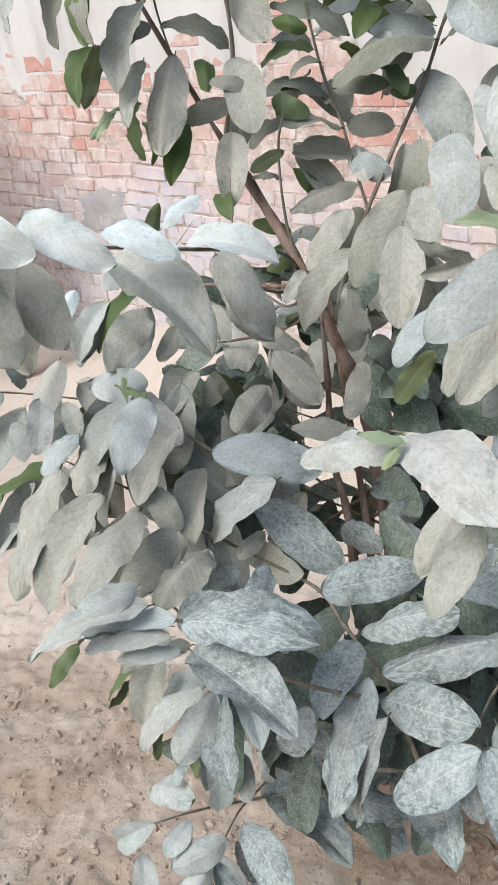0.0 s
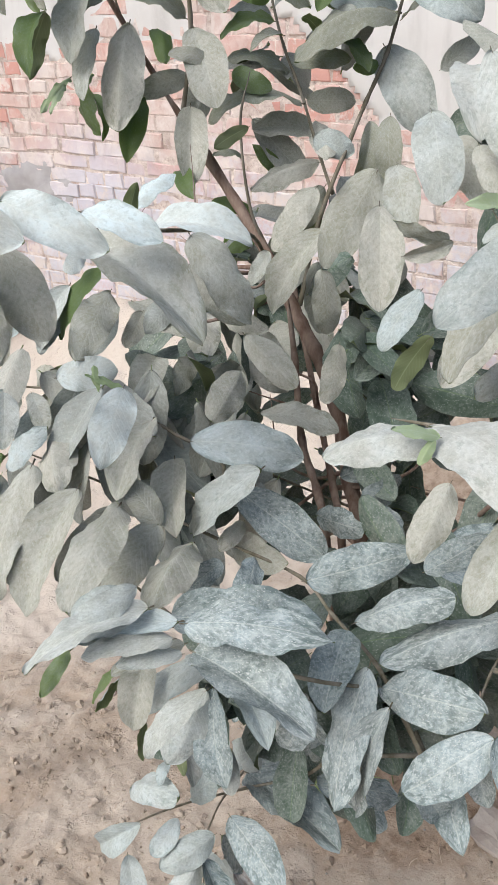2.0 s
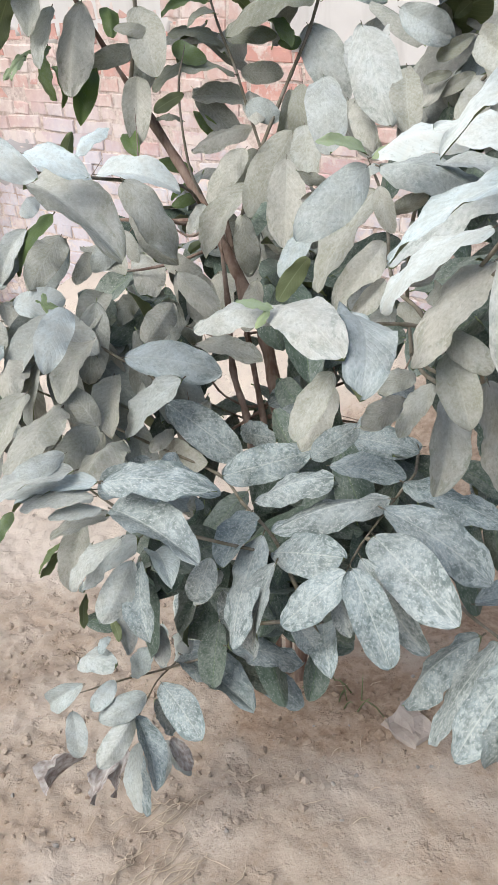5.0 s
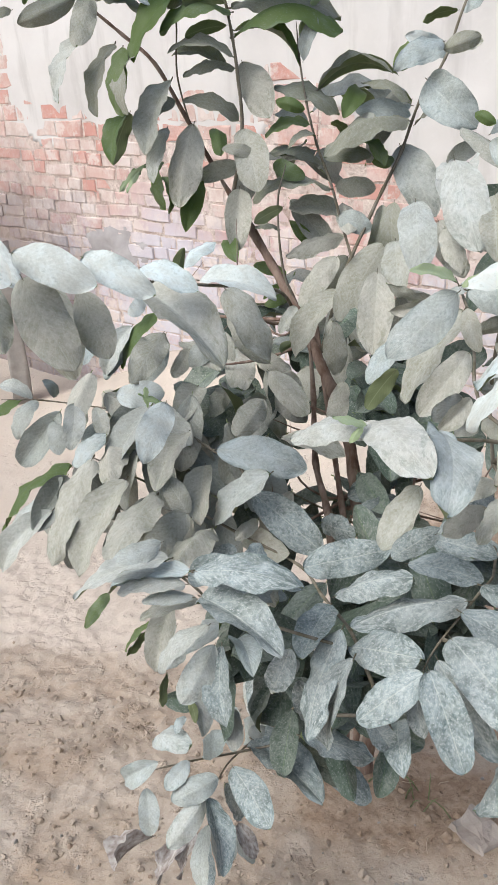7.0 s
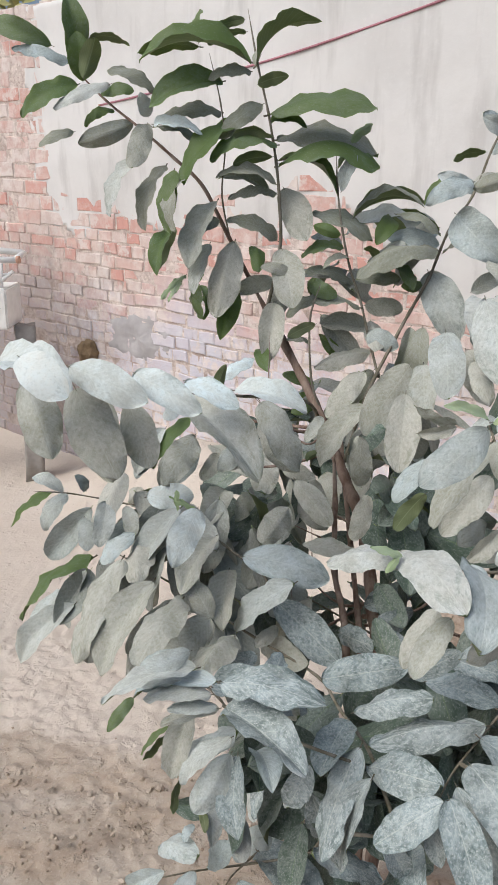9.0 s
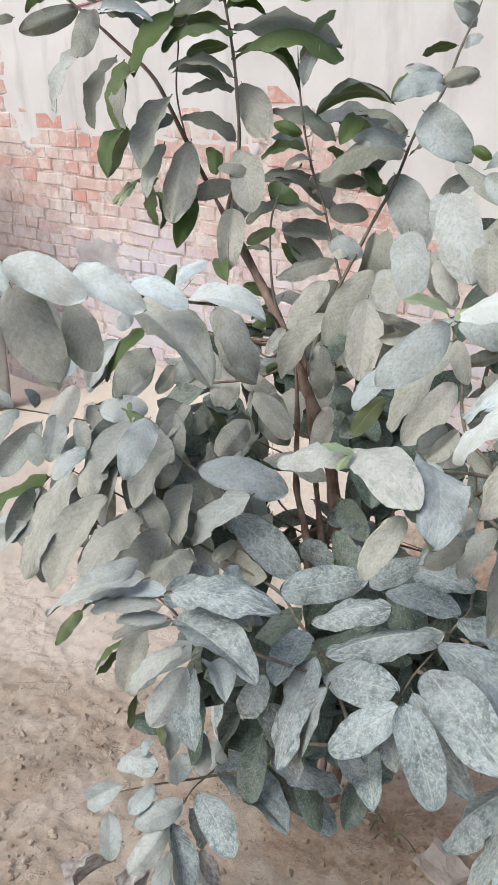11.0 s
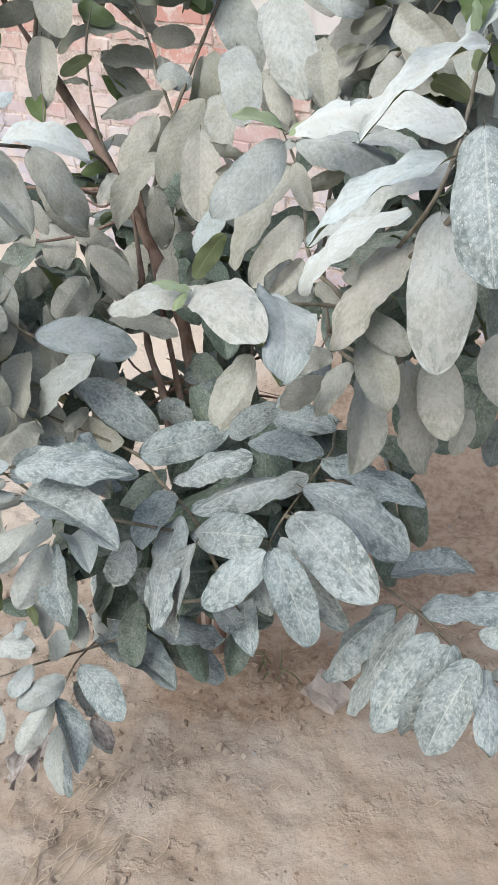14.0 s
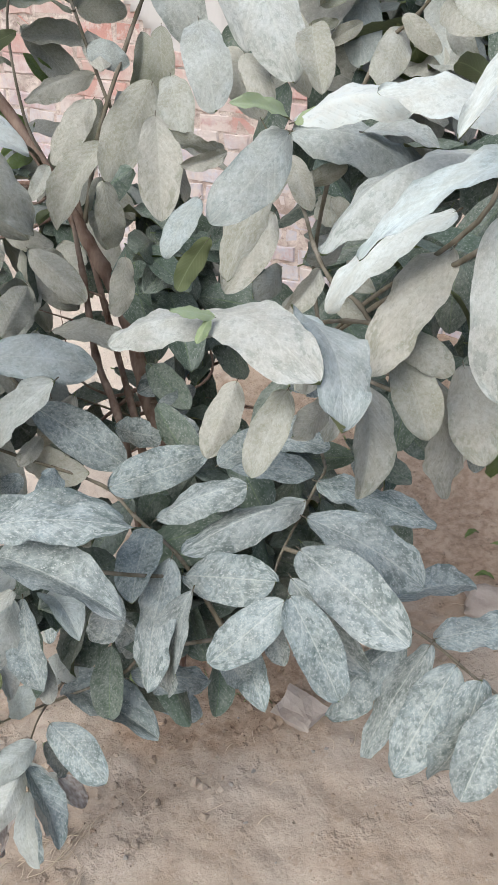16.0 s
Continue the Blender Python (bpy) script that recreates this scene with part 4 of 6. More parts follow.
limb_low = stem("branch", 0.0038, 0.0018, (0.324, 1.320, 0.407), (0.295, 0.831, 0.576), (0.252, 0.838, 0.688), (0.237, 0.913, 0.698), (0.203, 0.990, 0.704), (0.173, 1.049, 0.718), (0.079, 1.097, 0.750), (0.001, 1.131, 0.781), (-0.045, 1.166, 0.794), (-0.125, 1.196, 0.824), (-0.181, 1.224, 0.838))
leaf(limb_low, (0.178, 1.030, 0.727), (0.310, 1.024, 0.760), 0.059, 27, "mottled")
leaf(limb_low, (0.216, 0.922, 0.751), (0.318, 0.896, 0.797), 0.049, -11, "mottled")
leaf(limb_low, (0.230, 0.820, 0.728), (0.197, 0.820, 0.568), 0.053, 34, "mottled")
leaf(limb_low, (0.212, 0.944, 0.720), (0.164, 0.826, 0.724), 0.055, 21, "mottled")
leaf(limb_low, (-0.126, 1.234, 0.864), (-0.113, 1.097, 0.844), 0.059, 22, "dusty")
leaf(limb_low, (-0.220, 1.212, 0.904), (-0.209, 1.174, 0.861), 0.034, -12, "pale")
leaf(limb_low, (-0.185, 1.227, 0.928), (-0.191, 1.178, 0.867), 0.038, -19, "pale")
leaf(limb_low, (-0.151, 1.226, 0.921), (-0.134, 1.190, 0.882), 0.038, -3, "dusty")
leaf(limb_low, (-0.084, 1.063, 0.870), (-0.155, 0.982, 0.756), 0.065, 14, "dusty")
leaf(limb_low, (-0.133, 1.078, 0.899), (-0.193, 0.990, 0.770), 0.052, 13, "dusty")
leaf(limb_low, (-0.038, 1.052, 0.849), (-0.077, 0.863, 0.856), 0.064, 12, "dusty")
leaf(limb_low, (0.003, 1.063, 0.809), (-0.059, 0.988, 0.773), 0.052, -22, "dusty")
leaf(limb_low, (0.005, 1.063, 0.806), (-0.033, 1.093, 0.860), 0.042, -9, "dusty")
leaf(limb_low, (0.076, 1.038, 0.763), (0.029, 1.021, 0.735), 0.039, -21, "mottled")
leaf(limb_low, (-0.186, 1.165, 0.844), (-0.130, 1.183, 0.892), 0.035, 5, "pale")
leaf(limb_low, (-0.053, 1.077, 0.825), (-0.122, 1.035, 0.713), 0.061, -5, "dusty")
leaf(limb_low, (-0.247, 1.212, 0.736), (-0.342, 1.174, 0.637), 0.054, -4, "pale")
leaf(limb_low, (-0.149, 1.282, 0.876), (-0.176, 1.213, 0.827), 0.041, 3, "pale")
leaf(limb_low, (0.110, 1.118, 0.762), (0.074, 1.076, 0.750), 0.026, -6, "dusty")
leaf(limb_low, (-0.046, 1.081, 0.826), (-0.125, 1.043, 0.753), 0.052, -12, "dusty")
leaf(limb_low, (0.003, 1.127, 0.764), (-0.072, 1.087, 0.690), 0.052, -9, "dusty")
leaf(limb_low, (0.087, 1.145, 0.716), (0.158, 1.056, 0.735), 0.053, 48, "dusty")
leaf(limb_low, (0.290, 0.818, 0.621), (0.283, 0.724, 0.623), 0.043, 27, "mottled")
leaf(limb_low, (0.115, 1.013, 0.783), (0.090, 0.938, 0.766), 0.037, -31, "mottled")
limb_front = stem("branch", 0.0030, 0.0020, (0.245, 0.876, 0.693), (0.149, 0.845, 0.755), (0.052, 0.904, 0.755), (0.020, 0.973, 0.733), (-0.023, 1.037, 0.727), (-0.055, 1.074, 0.738))
leaf(limb_front, (0.232, 0.863, 0.711), (0.304, 0.762, 0.774), 0.060, 20, "mottled")
leaf(limb_front, (0.220, 0.871, 0.735), (0.168, 0.791, 0.617), 0.055, 34, "mottled")
leaf(limb_front, (0.035, 0.820, 0.868), (0.163, 0.766, 0.879), 0.048, -11, "mottled")
leaf(limb_front, (0.040, 0.823, 0.829), (0.137, 0.715, 0.824), 0.060, -20, "mottled")
leaf(limb_front, (0.052, 0.968, 0.675), (-0.048, 0.993, 0.565), 0.043, 8, "pale")
leaf(limb_front, (0.043, 0.935, 0.662), (-0.008, 0.893, 0.590), 0.049, -16, "pale")
leaf(limb_front, (0.053, 0.938, 0.657), (0.057, 0.867, 0.569), 0.049, 26, "mottled")
leaf(limb_front, (0.150, 0.837, 0.733), (0.125, 0.839, 0.661), 0.041, -15, "mottled")
leaf(limb_front, (0.043, 1.030, 0.799), (-0.004, 0.905, 0.814), 0.057, 14, "dusty")
leaf(limb_front, (-0.006, 0.843, 0.897), (-0.066, 0.816, 0.882), 0.029, -24, "pale")
leaf(limb_front, (0.003, 0.834, 0.879), (-0.111, 0.797, 0.850), 0.030, 16, "pale")
leaf(limb_front, (0.029, 0.825, 0.867), (-0.083, 0.861, 0.814), 0.032, 15, "pale")
leaf(limb_front, (-0.015, 0.869, 0.869), (-0.076, 0.858, 0.853), 0.027, 5, "pale")
leaf(limb_front, (0.022, 0.821, 0.850), (-0.063, 0.817, 0.844), 0.027, 11, "pale")
leaf(limb_front, (0.029, 0.821, 0.830), (-0.033, 0.818, 0.828), 0.024, 12, "pale")
leaf(limb_front, (0.019, 0.838, 0.849), (-0.084, 0.838, 0.848), 0.023, 11, "pale")
leaf(limb_front, (0.049, 0.795, 0.807), (-0.013, 0.766, 0.760), 0.029, 16, "pale")
leaf(limb_front, (0.018, 0.886, 0.817), (0.170, 0.869, 0.807), 0.058, -4, "mottled")
leaf(limb_front, (-0.084, 0.866, 0.807), (-0.116, 0.845, 0.768), 0.020, -9, "green")
leaf(limb_front, (0.114, 0.935, 0.767), (0.136, 0.871, 0.782), 0.032, 39, "dusty")
leaf(limb_front, (0.079, 0.857, 0.734), (0.102, 0.772, 0.748), 0.041, -18, "pale")
leaf(limb_front, (-0.046, 0.998, 0.642), (-0.050, 0.967, 0.591), 0.024, -28, "mottled")
leaf(limb_front, (-0.041, 0.938, 0.697), (-0.083, 0.918, 0.660), 0.020, 105, "mottled")
leaf(limb_front, (-0.037, 0.972, 0.579), (-0.044, 0.946, 0.535), 0.018, 127, "mottled")
leaf(limb_front, (-0.016, 0.976, 0.667), (-0.060, 0.949, 0.617), 0.027, 16, "pale")
leaf(limb_front, (0.028, 0.895, 0.772), (-0.052, 0.886, 0.747), 0.029, 16, "dusty")
leaf(limb_front, (-0.018, 0.944, 0.731), (-0.041, 0.895, 0.649), 0.044, 3, "dusty")
leaf(limb_front, (0.068, 0.903, 0.790), (0.148, 0.889, 0.775), 0.037, -4, "pale")
leaf(limb_front, (-0.052, 0.962, 0.685), (-0.091, 0.943, 0.648), 0.020, 37, "green")
limb_bottom = stem("branch", 0.0040, 0.0015, (0.299, 0.893, 0.555), (0.196, 0.916, 0.537), (0.162, 0.974, 0.436), (0.066, 1.012, 0.369), (-0.022, 1.007, 0.355), (-0.101, 0.967, 0.373))
leaf(limb_bottom, (0.058, 1.011, 0.468), (0.062, 0.967, 0.420), 0.032, -2, "pale")
leaf(limb_bottom, (0.080, 1.042, 0.381), (0.116, 1.046, 0.385), 0.044, 16, "pale")
leaf(limb_bottom, (0.088, 1.042, 0.366), (0.198, 0.901, 0.373), 0.077, -22, "mottled")
leaf(limb_bottom, (0.164, 0.890, 0.527), (0.277, 0.917, 0.448), 0.053, -19, "mottled")
leaf(limb_bottom, (-0.076, 1.012, 0.401), (-0.006, 0.950, 0.451), 0.046, -4, "pale")
leaf(limb_bottom, (-0.057, 0.924, 0.444), (-0.119, 0.939, 0.390), 0.040, -22, "pale")
leaf(limb_bottom, (-0.009, 0.927, 0.442), (-0.045, 0.897, 0.414), 0.031, -14, "pale")
leaf(limb_bottom, (0.036, 0.913, 0.420), (-0.037, 0.889, 0.399), 0.044, -14, "pale")
leaf(limb_bottom, (0.058, 0.949, 0.402), (0.115, 0.848, 0.383), 0.055, 5, "mottled")
leaf(limb_bottom, (0.044, 0.938, 0.379), (0.067, 0.935, 0.300), 0.035, -19, "mottled")
leaf(limb_bottom, (-0.078, 0.911, 0.403), (-0.071, 0.865, 0.352), 0.035, -8, "pale")
leaf(limb_bottom, (-0.003, 0.988, 0.525), (0.015, 0.951, 0.467), 0.031, -28, "pale")
leaf(limb_bottom, (-0.020, 0.999, 0.465), (-0.031, 0.962, 0.465), 0.018, 11, "pale")
leaf(limb_bottom, (0.003, 1.018, 0.356), (0.046, 0.989, 0.434), 0.043, 3, "pale")
leaf(limb_bottom, (0.162, 0.956, 0.612), (0.125, 0.893, 0.606), 0.034, 14, "pale")
leaf(limb_bottom, (-0.003, 0.954, 0.542), (0.006, 0.935, 0.512), 0.015, -164, "mottled")
leaf(limb_bottom, (0.189, 0.953, 0.505), (0.164, 0.931, 0.595), 0.044, -41, "mottled")
limb_bottom_twig = stem("branch", 0.0032, 0.0010, (0.335, 1.326, 0.096), (0.186, 1.225, 0.258), (0.063, 1.050, 0.328), (0.026, 0.994, 0.321), (-0.003, 0.934, 0.306))
leaf(limb_bottom_twig, (0.104, 1.347, 0.286), (0.079, 1.282, 0.198), 0.048, 24, "mottled")
leaf(limb_bottom_twig, (0.016, 0.899, 0.396), (-0.043, 0.853, 0.339), 0.042, -12, "pale")
leaf(limb_bottom_twig, (0.017, 0.904, 0.387), (0.044, 0.809, 0.331), 0.046, -40, "mottled")
leaf(limb_bottom_twig, (0.013, 0.924, 0.302), (0.008, 0.858, 0.214), 0.038, 32, "pale")
leaf(limb_bottom_twig, (0.058, 0.990, 0.224), (0.088, 0.950, 0.185), 0.032, 2, "dry")
leaf(limb_bottom_twig, (0.092, 1.463, 0.187), (0.075, 1.396, 0.076), 0.049, 23, "pale")
leaf(limb_bottom_twig, (0.056, 1.124, 0.365), (0.052, 1.082, 0.296), 0.036, 23, "pale")
leaf(limb_bottom_twig, (0.071, 1.154, 0.254), (0.122, 1.106, 0.341), 0.051, 5, "pale")
leaf(limb_bottom_twig, (0.006, 0.994, 0.274), (0.029, 0.928, 0.169), 0.049, -30, "pale")
leaf(limb_bottom_twig, (0.034, 1.062, 0.129), (0.082, 1.024, 0.074), 0.035, -24, "pale")
leaf(limb_bottom_twig, (-0.004, 0.984, 0.212), (0.006, 0.922, 0.112), 0.040, 33, "mottled")
leaf(limb_bottom_twig, (0.204, 1.055, 0.311), (0.290, 1.008, 0.244), 0.055, -5, "mottled")
leaf(limb_bottom_twig, (-0.030, 0.928, 0.262), (-0.072, 0.892, 0.199), 0.031, 21, "dry")
leaf(limb_bottom_twig, (-0.079, 0.925, 0.277), (-0.149, 0.901, 0.229), 0.033, 41, "dry")
leaf(limb_bottom_twig, (-0.011, 0.939, 0.269), (-0.036, 0.900, 0.203), 0.030, 26, "dry")
leaf(limb_bottom_twig, (0.040, 1.012, 0.196), (0.027, 0.981, 0.144), 0.026, 21, "dry")
limb_fan = stem("branch", 0.0034, 0.0015, (0.317, 1.318, 0.531), (0.481, 1.154, 0.684), (0.448, 0.968, 0.754), (0.414, 0.921, 0.749), (0.345, 0.853, 0.718), (0.308, 0.786, 0.723))
leaf(limb_fan, (0.352, 0.971, 0.810), (0.442, 0.941, 0.795), 0.042, 7, "mottled")
leaf(limb_fan, (0.334, 1.016, 0.738), (0.432, 0.958, 0.743), 0.049, -2, "mottled")
leaf(limb_fan, (0.393, 0.898, 0.754), (0.231, 0.871, 0.738), 0.053, 16, "mottled")
leaf(limb_fan, (0.300, 0.728, 0.781), (0.227, 0.749, 0.691), 0.051, 3, "mottled")
leaf(limb_fan, (0.305, 0.730, 0.785), (0.337, 0.663, 0.693), 0.051, 16, "mottled")
leaf(limb_fan, (0.351, 0.812, 0.762), (0.410, 0.666, 0.743), 0.071, 24, "mottled")
leaf(limb_fan, (0.240, 0.758, 0.694), (0.271, 0.758, 0.634), 0.032, 22, "mottled")
leaf(limb_fan, (0.416, 0.917, 0.766), (0.527, 0.816, 0.748), 0.054, -11, "mottled")
leaf(limb_fan, (0.891, 1.270, 0.567), (0.869, 1.250, 0.464), 0.053, 22, "mottled")
leaf(limb_fan, (0.935, 1.270, 0.546), (0.916, 1.250, 0.434), 0.050, 25, "mottled")
leaf(limb_fan, (0.953, 1.270, 0.595), (1.002, 1.250, 0.423), 0.074, 10, "mottled")
leaf(limb_fan, (0.998, 1.270, 0.619), (1.006, 1.250, 0.486), 0.058, 21, "mottled")
leaf(limb_fan, (0.934, 1.255, 0.568), (0.951, 1.235, 0.423), 0.065, 2, "green")
leaf(limb_fan, (0.660, 1.270, 0.538), (0.675, 1.250, 0.470), 0.053, 29, "mottled")
leaf(limb_fan, (0.301, 0.768, 0.725), (0.307, 0.735, 0.673), 0.028, 29, "mottled")
leaf(limb_fan, (0.327, 0.777, 0.759), (0.396, 0.710, 0.658), 0.048, 46, "mottled")
leaf(limb_fan, (0.493, 1.085, 0.714), (0.378, 1.095, 0.717), 0.048, -11, "mottled")
leaf(limb_fan, (0.293, 0.930, 0.807), (0.351, 0.910, 0.864), 0.039, 46, "mottled")
leaf(limb_fan, (0.630, 0.937, 0.809), (0.601, 0.908, 0.754), 0.032, -5, "dusty")
limb_ground = stem("branch", 0.0034, 0.0020, (0.353, 0.861, 0.722), (0.422, 0.806, 0.710), (0.466, 0.797, 0.645), (0.511, 0.757, 0.617), (0.553, 0.692, 0.593), (0.586, 0.627, 0.596))
leaf(limb_ground, (0.368, 0.839, 0.782), (0.488, 0.766, 0.708), 0.068, -0, "mottled")
leaf(limb_ground, (0.509, 0.853, 0.596), (0.636, 0.848, 0.588), 0.055, -25, "mottled")
leaf(limb_ground, (0.519, 0.765, 0.612), (0.662, 0.748, 0.607), 0.060, -27, "mottled")
leaf(limb_ground, (0.497, 0.743, 0.633), (0.413, 0.718, 0.487), 0.054, 49, "mottled")
leaf(limb_ground, (0.515, 0.712, 0.625), (0.428, 0.671, 0.512), 0.064, 26, "mottled")
leaf(limb_ground, (0.509, 0.662, 0.661), (0.456, 0.645, 0.529), 0.058, -19, "mottled")
leaf(limb_ground, (0.529, 0.637, 0.656), (0.464, 0.598, 0.553), 0.060, 18, "mottled")
leaf(limb_ground, (0.537, 0.629, 0.649), (0.509, 0.543, 0.612), 0.042, -7, "mottled")
leaf(limb_ground, (0.488, 0.775, 0.614), (0.401, 0.792, 0.476), 0.070, 42, "mottled")
leaf(limb_ground, (0.554, 0.682, 0.651), (0.599, 0.648, 0.652), 0.033, 18, "mottled")
leaf(limb_ground, (0.568, 0.660, 0.601), (0.588, 0.608, 0.640), 0.031, 4, "mottled")
shoot_near = stem("branch", 0.0034, 0.0020, (0.432, 0.973, 0.924), (0.436, 0.893, 0.939), (0.440, 0.752, 0.994), (0.406, 0.780, 1.035), (0.370, 0.794, 1.044), (0.307, 0.772, 1.059), (0.270, 0.838, 1.039), (0.239, 0.896, 1.020))
leaf(shoot_near, (0.232, 0.724, 1.094), (0.151, 0.757, 1.071), 0.035, 2, "pale")
leaf(shoot_near, (0.228, 0.752, 1.090), (0.269, 0.630, 1.091), 0.055, 10, "pale")
leaf(shoot_near, (0.297, 0.736, 1.085), (0.281, 0.610, 1.062), 0.055, -19, "pale")
leaf(shoot_near, (0.273, 0.691, 1.048), (0.232, 0.654, 1.001), 0.031, 14, "dusty")
leaf(shoot_near, (0.400, 0.748, 1.033), (0.411, 0.699, 0.969), 0.044, 26, "dusty")
leaf(shoot_near, (0.455, 0.775, 0.980), (0.488, 0.757, 0.842), 0.053, -1, "dusty")
leaf(shoot_near, (0.486, 0.772, 0.993), (0.482, 0.705, 0.922), 0.059, 26, "dusty")
leaf(shoot_near, (0.392, 0.744, 1.054), (0.431, 0.710, 1.025), 0.046, 37, "dusty")
leaf(shoot_near, (0.609, 0.882, 0.937), (0.610, 0.822, 0.878), 0.040, 31, "dusty")
leaf(shoot_near, (0.514, 0.702, 1.042), (0.511, 0.647, 0.990), 0.038, 31, "dusty")
leaf(shoot_near, (0.223, 0.716, 1.103), (0.190, 0.717, 1.112), 0.011, -1, "young")
leaf(shoot_near, (0.220, 0.716, 1.102), (0.206, 0.704, 1.090), 0.009, 6, "young")
leaf(shoot_near, (0.349, 0.813, 1.016), (0.322, 0.765, 0.993), 0.027, -21, "dusty")
shoot_tip = stem("branch", 0.0034, 0.0022, (0.432, 0.973, 0.924), (0.430, 0.898, 0.930), (0.428, 0.764, 0.975), (0.403, 0.784, 1.020), (0.383, 0.799, 1.056), (0.367, 0.826, 1.069), (0.368, 0.872, 1.085), (0.382, 0.933, 1.098), (0.396, 1.026, 1.120), (0.395, 1.103, 1.148))
leaf(shoot_tip, (0.311, 1.258, 1.122), (0.295, 1.180, 1.012), 0.060, 2, "dusty")
leaf(shoot_tip, (0.377, 0.964, 1.166), (0.481, 0.887, 1.136), 0.057, 12, "pale")
leaf(shoot_tip, (0.347, 0.895, 1.182), (0.267, 0.874, 1.115), 0.051, -26, "pale")
leaf(shoot_tip, (0.378, 0.983, 1.135), (0.299, 0.924, 1.037), 0.050, 26, "dusty")
leaf(shoot_tip, (0.437, 1.155, 1.019), (0.357, 1.108, 0.938), 0.053, -10, "dusty")
leaf(shoot_tip, (0.465, 0.917, 0.894), (0.433, 0.839, 0.793), 0.057, -13, "dusty")
leaf(shoot_tip, (0.428, 0.871, 0.934), (0.380, 0.836, 0.885), 0.033, 18, "dusty")
leaf(shoot_tip, (0.389, 1.131, 1.299), (0.406, 1.035, 1.197), 0.065, 26, "pale")
leaf(shoot_tip, (0.357, 1.217, 1.233), (0.353, 1.140, 1.148), 0.058, 13, "pale")
leaf(shoot_tip, (0.380, 1.118, 1.212), (0.392, 1.060, 1.162), 0.033, 12, "dusty")
leaf(shoot_tip, (0.345, 0.893, 1.194), (0.292, 0.899, 1.209), 0.016, -12, "young")
leaf(shoot_tip, (0.350, 0.890, 1.190), (0.373, 0.891, 1.203), 0.011, 7, "young")
leaf(shoot_tip, (0.352, 0.898, 1.190), (0.442, 0.844, 1.214), 0.041, 13, "white")
leaf(shoot_tip, (0.465, 1.240, 1.310), (0.537, 1.220, 1.270), 0.049, 57, "pale")
leaf(shoot_tip, (0.464, 1.240, 1.320), (0.541, 1.220, 1.353), 0.036, 16, "pale")
leaf(shoot_tip, (0.440, 1.240, 1.349), (0.465, 1.220, 1.335), 0.020, 55, "green")
leaf(shoot_tip, (0.506, 1.240, 1.324), (0.541, 1.220, 1.338), 0.019, 48, "green")
leaf(shoot_tip, (0.503, 1.240, 1.218), (0.537, 1.220, 1.229), 0.016, 57, "shoot")
leaf(shoot_tip, (0.527, 1.240, 1.199), (0.570, 1.220, 1.227), 0.023, 51, "shoot")
leaf(shoot_tip, (0.520, 1.240, 1.244), (0.563, 1.220, 1.274), 0.024, 52, "shoot")
leaf(shoot_tip, (0.399, 1.248, 1.198), (0.428, 1.181, 1.128), 0.047, 47, "dusty")
leaf(shoot_tip, (0.327, 1.116, 1.059), (0.276, 1.094, 0.999), 0.038, 10, "pale")
leaf(shoot_tip, (0.297, 0.976, 1.063), (0.257, 0.958, 1.017), 0.027, 146, "dusty")
leaf(shoot_tip, (0.388, 1.213, 1.085), (0.319, 1.223, 1.112), 0.026, -91, "dusty")
leaf(shoot_tip, (0.316, 1.157, 1.087), (0.376, 1.161, 1.097), 0.022, 57, "dusty")
leaf(shoot_tip, (0.372, 0.839, 1.048), (0.392, 0.794, 1.042), 0.023, 58, "dusty")
leaf(shoot_tip, (0.328, 0.831, 0.905), (0.384, 0.839, 0.924), 0.027, 42, "mottled")
leaf(shoot_tip, (0.464, 1.189, 1.243), (0.465, 1.132, 1.161), 0.046, 37, "dusty")
leaf(shoot_tip, (0.375, 0.956, 1.146), (0.386, 0.922, 1.101), 0.026, 42, "dusty")
leaf(shoot_tip, (0.390, 0.959, 1.115), (0.428, 0.938, 1.137), 0.022, 64, "dusty")
leaf(shoot_tip, (0.433, 0.909, 1.090), (0.401, 0.913, 1.115), 0.019, -66, "dusty")
leaf(shoot_tip, (0.401, 1.055, 1.146), (0.369, 1.053, 1.128), 0.016, -7, "pale")
leaf(shoot_tip, (0.348, 1.322, 1.156), (0.344, 1.234, 1.086), 0.051, 27, "dusty")
leaf(shoot_tip, (0.351, 0.819, 1.085), (0.313, 0.803, 1.054), 0.024, -37, "dusty")
leaf(shoot_tip, (0.426, 0.937, 0.916), (0.370, 0.896, 0.915), 0.032, -8, "dusty")
leaf(shoot_tip, (0.384, 0.836, 0.935), (0.325, 0.793, 0.929), 0.034, -39, "dusty")
shoot_tall = stem("branch", 0.0030, 0.0018, (0.432, 0.973, 0.924), (0.430, 0.873, 1.020), (0.428, 0.712, 1.156), (0.467, 0.747, 1.201), (0.487, 0.776, 1.231), (0.502, 0.801, 1.267), (0.505, 0.810, 1.310))
leaf(shoot_tall, (0.437, 0.751, 1.120), (0.354, 0.716, 1.031), 0.053, 31, "dusty")
leaf(shoot_tall, (0.427, 0.740, 1.155), (0.333, 0.764, 1.072), 0.034, 11, "white")
leaf(shoot_tall, (0.393, 0.730, 1.312), (0.418, 0.685, 1.288), 0.034, 53, "dusty")
leaf(shoot_tall, (0.478, 0.756, 1.215), (0.391, 0.823, 1.229), 0.043, -14, "white")
leaf(shoot_tall, (0.514, 0.844, 1.165), (0.359, 0.839, 1.091), 0.066, 24, "pale")
leaf(shoot_tall, (0.483, 0.763, 1.264), (0.499, 0.777, 1.292), 0.013, -167, "green")
